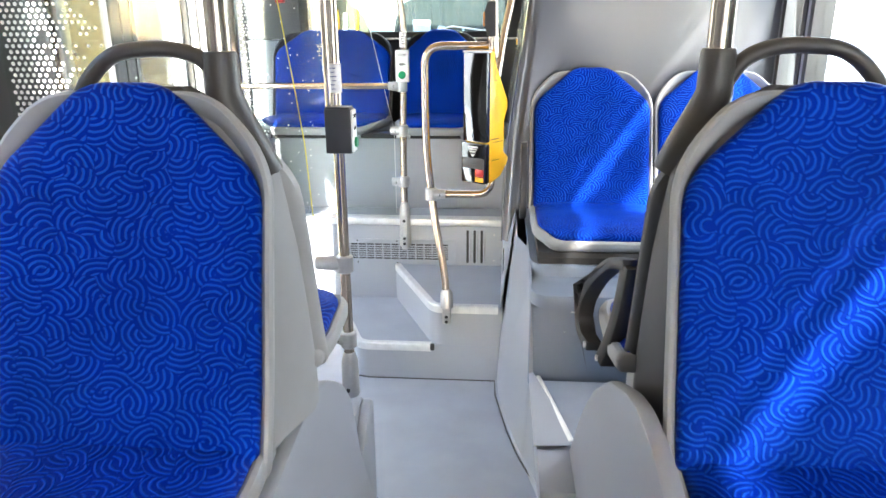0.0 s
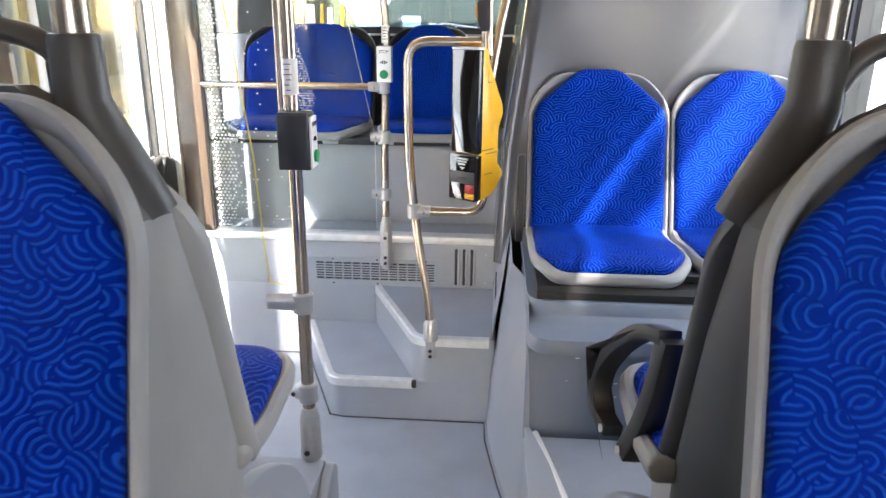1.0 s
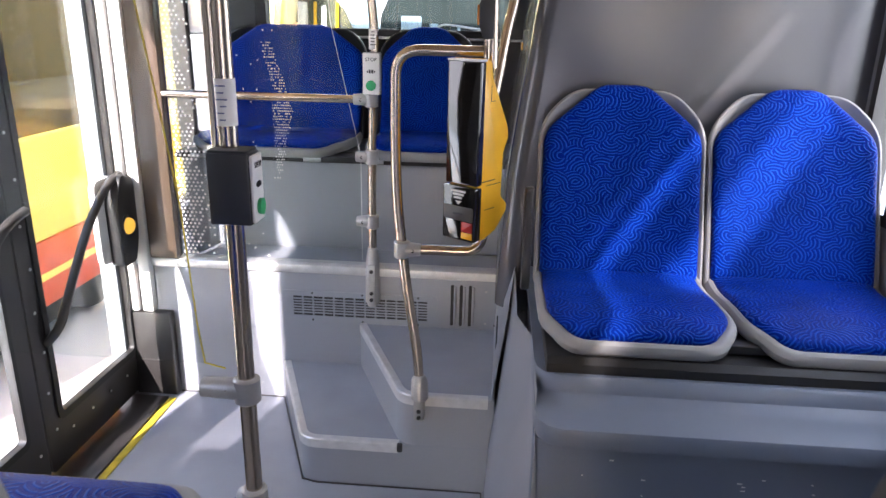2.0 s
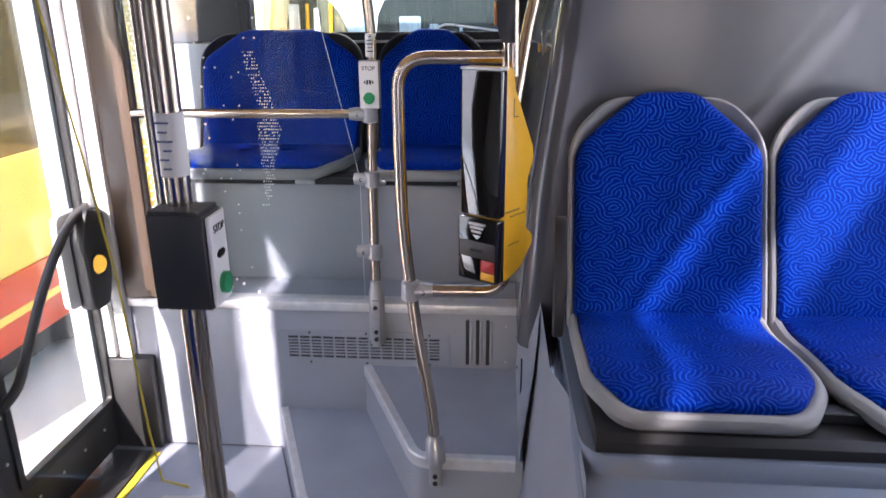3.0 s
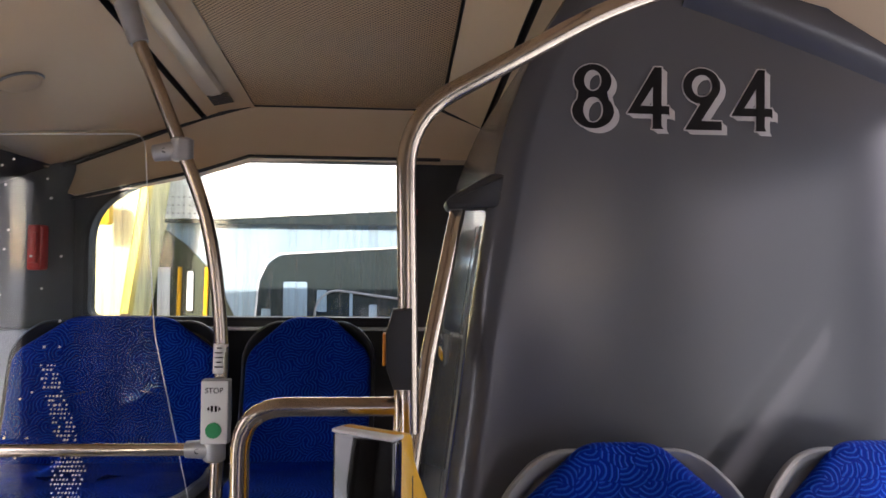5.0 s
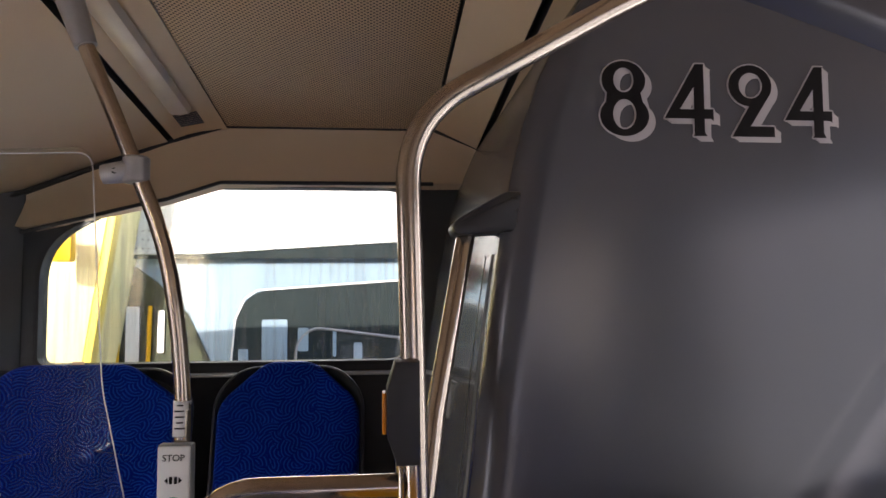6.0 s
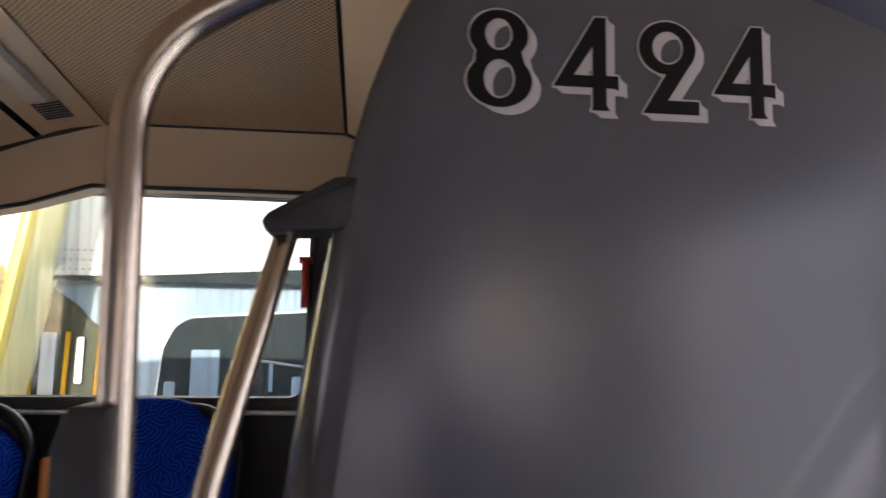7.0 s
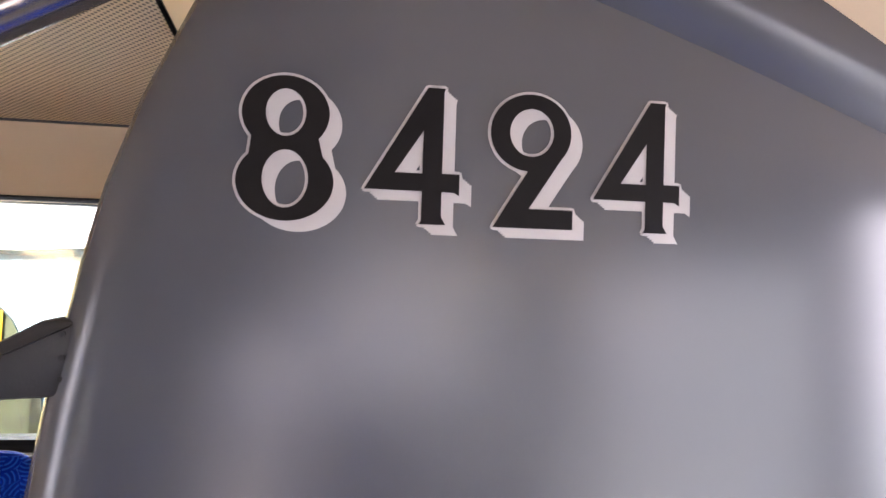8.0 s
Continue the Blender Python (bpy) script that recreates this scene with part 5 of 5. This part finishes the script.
hc = thing("hammer_case", "red emergency hammer case on the dark corner trim", "hammer case")
part("case", prismed(corners(rect(-1.045, -1.0, 1.585, 1.735), 0.01), "y", 4.035, 4.09, 0.006), REDP, hc)
part("clip", boxed(-1.035, -1.01, 4.025, 4.036, 1.61, 1.71, 0.004), REDP, hc)

# small red things by the rear window
eh = thing("emergency_hammer", "red emergency hammer on the rear window frame", "hammer")
part("handle", prismed(corners(rect(0.208, 0.226, 1.67, 1.80), 0.006), "y", 4.09, 4.12, 0.004), REDP, eh)
part("head", tubed([(0.200, 4.105, 1.80), (0.234, 4.105, 1.80)], 0.010, 10), REDP, eh)

# ---- yard outside ----
tagged(part("ground", boxed(-120, 120, -120, 120, -0.45, -0.35), ASPHALT), "sunlit pale paving of the bus yard", "ground", kind="structure")


def parked_bus(name, label, x0, x1, y0, y1, upper, lower, top=2.6, stripe=0.10, waist=0.28, sill=0.84):
    b = thing(name, label, "bus")
    part("body", boxed(x0, x1, y0, y1, -0.08, top, 0.12, 4), upper, b)
    part("skirt", boxed(x0 - 0.012, x1 + 0.012, y0 - 0.012, y1 + 0.012, -0.10, waist, 0.03), lower, b)
    part("stripe", boxed(x0 - 0.016, x1 + 0.016, y0 - 0.016, y1 + 0.016, stripe, stripe + 0.035), upper, b)
    n = max(2, round((y1 - y0) / 1.5))
    for k in range(n):
        a = y0 + 0.3 + k * (y1 - y0 - 0.6) / n
        c = a + (y1 - y0 - 0.6) / n - 0.08
        for x in (x0 - 0.008, x1 + 0.008):
            part("window", boxed(x - 0.004, x + 0.004, a, c, sill, min(top - 0.55, 2.1), 0.0), BUS_DARK, b)
    for y in (y0 + 1.6, y1 - 6.0):
        for x in (x0 + 0.13, x1 - 0.13):
            w = part("wheel", tubed([(x - 0.15, y, 0.12), (x + 0.15, y, 0.12)], 0.47, 24), TYRE, b)
            part("rim", tubed([(x - 0.155, y, 0.12), (x + 0.155, y, 0.12)], 0.27, 20), CAST, w)
    part("underside", boxed(x0 + 0.1, x1 - 0.1, y0 + 0.1, y1 - 0.1, -0.26, -0.08), TYRE, b)
    return b


lb = thing("parked_bus", "yellow and red bus parked beside the door", "bus")
LX0, LX1, LY0, LY1 = -4.78, -2.26, 2.6, 5.45
part("lower_body", boxed(LX0, LX1, LY0, LY1, 0.26, 0.84, 0.03), BUS_YELLOW, lb, "yellow side panels")
part("skirt", boxed(LX0 - 0.012, LX1 + 0.012, LY0 - 0.012, LY1 + 0.012, -0.10, 0.28, 0.03), BUS_RED, lb, "orange-red skirt")
part("stripe", boxed(LX0 - 0.016, LX1 + 0.016, LY0 - 0.016, LY1 + 0.016, 0.06, 0.10), BUS_YELLOW, lb)
part("underside", boxed(LX0 + 0.1, LX1 - 0.1, LY0 + 0.1, LY1 - 0.1, -0.26, -0.10), TYRE, lb)
part("roof", boxed(LX0, LX1, LY0, LY1, 2.0, 2.2, 0.08, 3), BUS_WHITE, lb)
for y in (2.65, 4.0, 5.4):
    for x in (LX0 + 0.04, LX1 - 0.04):
        part("pillar", boxed(x - 0.04, x + 0.04, y - 0.05, y + 0.05, 0.84, 2.0, 0.01), FRAME, lb)
for y in (3.2, 4.9):
    for x in (LX0 + 0.26, LX1 - 0.26):
        w = part("wheel", tubed([(x - 0.15, y, 0.12), (x + 0.15, y, 0.12)], 0.47, 24), TYRE, lb)
        part("rim", tubed([(x - 0.155, y, 0.12), (x + 0.155, y, 0.12)], 0.27, 20), CAST, w)
for x in (LX0 + 0.03, LX1 - 0.03):
    for y0, y1 in ((2.70, 3.95), (4.05, 5.35)):
        p = part("window", boxed(x - 0.004, x + 0.004, y0, y1, 0.84, 2.0), TINTED, lb, "brown tinted side window")
        p.visible_shadow = False
shed = thing("shed", "long brown clad shed beyond the parked bus", "building")
part("wall", boxed(-14.0, -13.0, -20, 48, -0.35, 7.4), SIDING, shed)
for k in range(24):
    part("cladding_board", boxed(-13.0, -12.96, -20, 48, 0.2 + k * 0.3, 0.44 + k * 0.3), SIDING, shed)

yb = thing("parked_bus", "pale yellow bus in full sun behind the rear window", "bus")
part("body", prismed([(-2.35, -0.1), (-1.52, -0.1), (-1.13, 2.6), (-2.35, 2.6)], "y", 5.55, 15.0, 0.04), BUS_YELLOW_SUNLIT, yb, "yellow body, paled in its colour for full sun")
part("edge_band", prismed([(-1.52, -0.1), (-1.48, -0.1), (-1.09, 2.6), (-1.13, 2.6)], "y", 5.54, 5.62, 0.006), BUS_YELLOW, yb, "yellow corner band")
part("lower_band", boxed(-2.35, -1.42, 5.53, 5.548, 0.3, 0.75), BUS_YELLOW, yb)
part("mirror_arm", tubed(rounded([(-1.55, 5.54, 2.0), (-1.50, 5.40, 2.0), (-1.36, 5.38, 1.96), (-1.34, 5.38, 1.88)], 0.05, 4), 0.02, 10), YELLOW, yb)
part("mirror", prismed(corners(rect(-1.40, -1.30, 1.80, 1.98), 0.02), "y", 5.34, 5.40, 0.01), YELLOW, yb)
for y in (7.2, 13.0):
    w = part("wheel", tubed([(-1.72, y, 0.12), (-1.46, y, 0.12)], 0.47, 24), TYRE, yb)
    part("rim", tubed([(-1.50, y, 0.12), (-1.455, y, 0.12)], 0.27, 20), CAST, w)

fb = thing("parked_bus", "white bus whose windscreen faces the rear window", "bus")
FY = 6.0
part("fascia", prismed([(-1.25, 1.875), (-0.9, 1.87), (1.35, 2.01), (1.35, 2.75), (-1.25, 2.75)], "y", FY, FY + 0.25, 0.01), BUS_WHITE, fb)
part("dark_edge", prismed([(-1.38, 1.846), (1.35, 1.850), (1.35, 2.005), (-0.9, 1.868), (-1.38, 1.872)], "y", FY + 0.01, FY + 0.06), BUS_DARK, fb)
for k in range(30):
    part("vent_dot", boxed(-1.225 + 0.033 * (k % 10), -1.215 + 0.033 * (k % 10), FY - 0.004, FY - 0.001, 1.90 + 0.05 * (k // 10), 1.91 + 0.05 * (k // 10)), SHELL, fb)
part("front_panel", boxed(-1.38, 1.35, FY, FY + 0.2, -0.1, 0.9, 0.05), BUS_WHITE, fb)
# the sky's reflection is painted into the windscreen's colour
part("windscreen", boxed(-1.38, 1.35, FY + 0.06, FY + 0.08, 0.9, 1.85), PAINTED_SKY_GLASS, fb, "windscreen with a pale sky reflection painted in")
# flat pieces in front, fitted to the camera's view, imitate reflections and the cab
part("dark_shape", prismed([(-1.375, 0.95), (-0.78, 0.95), (-0.80, 1.23), (-0.94, 1.53), (-1.12, 1.72), (-1.29, 1.84), (-1.375, 1.84)], "y", FY + 0.040, FY + 0.056), BUS_GREEN, fb, "dark green shapes painted onto the windscreen")
part("cab_shape", prismed(corners([(-0.70, 0.95), (1.3, 0.95), (1.3, 1.77), (0.226, 1.712), (-0.56, 1.66), (-0.66, 1.56), (-0.695, 1.30)], [0, 0, 0.02, 0.3, 0.12, 0.08, 0.05]), "y", FY + 0.030, FY + 0.056), BUS_DARK, fb, "dark cab shape set on the windscreen")
part("cab_rim", tubed([(-0.70, FY + 0.028, 1.20), (-0.675, FY + 0.028, 1.50), (-0.62, FY + 0.028, 1.62), (-0.55, FY + 0.028, 1.665), (0.226, FY + 0.028, 1.716), (1.3, FY + 0.028, 1.775)], 0.006, 6), BUS_WHITE, fb)
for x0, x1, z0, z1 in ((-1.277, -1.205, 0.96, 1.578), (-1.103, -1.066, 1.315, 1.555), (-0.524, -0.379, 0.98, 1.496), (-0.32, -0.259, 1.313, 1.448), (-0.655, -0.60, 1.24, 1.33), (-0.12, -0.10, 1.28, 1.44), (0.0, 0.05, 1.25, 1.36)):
    part("bright_window", prismed(corners(rect(x0, x1, z0, z1), 0.012), "y", FY + 0.020, FY + 0.029), BUS_WHITE if x0 < -1 else PAINTED_SKY_GLASS, fb)
for x in (-1.33, -1.16, -1.0):
    part("yellow_post", tubed([(x, FY + 0.02, 0.95), (x + 0.015, FY + 0.02, 1.58)], 0.013, 8), YELLOW, fb)
part("inner_rail", tubed(rounded([(-0.34, FY + 0.025, 0.95), (-0.33, FY + 0.025, 1.36), (-0.24, FY + 0.025, 1.45), (0.3, FY + 0.025, 1.38)], 0.08, 5), 0.008, 8), SHELL, fb)
# added bus and roof block that keep the spot's low rays out
wb = parked_bus("parked_bus", "added white bus with a roof block beside the windows, for shade", 2.25, 4.75, -9.0, 3.4, BUS_WHITE, BUS_WHITE, 2.77)
part("roof_blocker", boxed(2.32, 4.6, -5.0, 0.60, 2.72, 3.0, 0.01), BUS_WHITE, wb, "added white roof block against the spot lamp")

# added unseen beam between the buses; casts the dark band on the paired seats
beam = thing("shade_beam", "added grey beam on posts that bands the spot's light", "beam")
part("girder", boxed(1.985, 2.015, -6.0, 9.0, 2.56, 2.73, 0.004), CAST, beam)
for y in (-5.8, 8.8):
    part("post", boxed(1.96, 2.04, y - 0.06, y + 0.06, -0.35, 2.56, 0.005), CAST, beam)
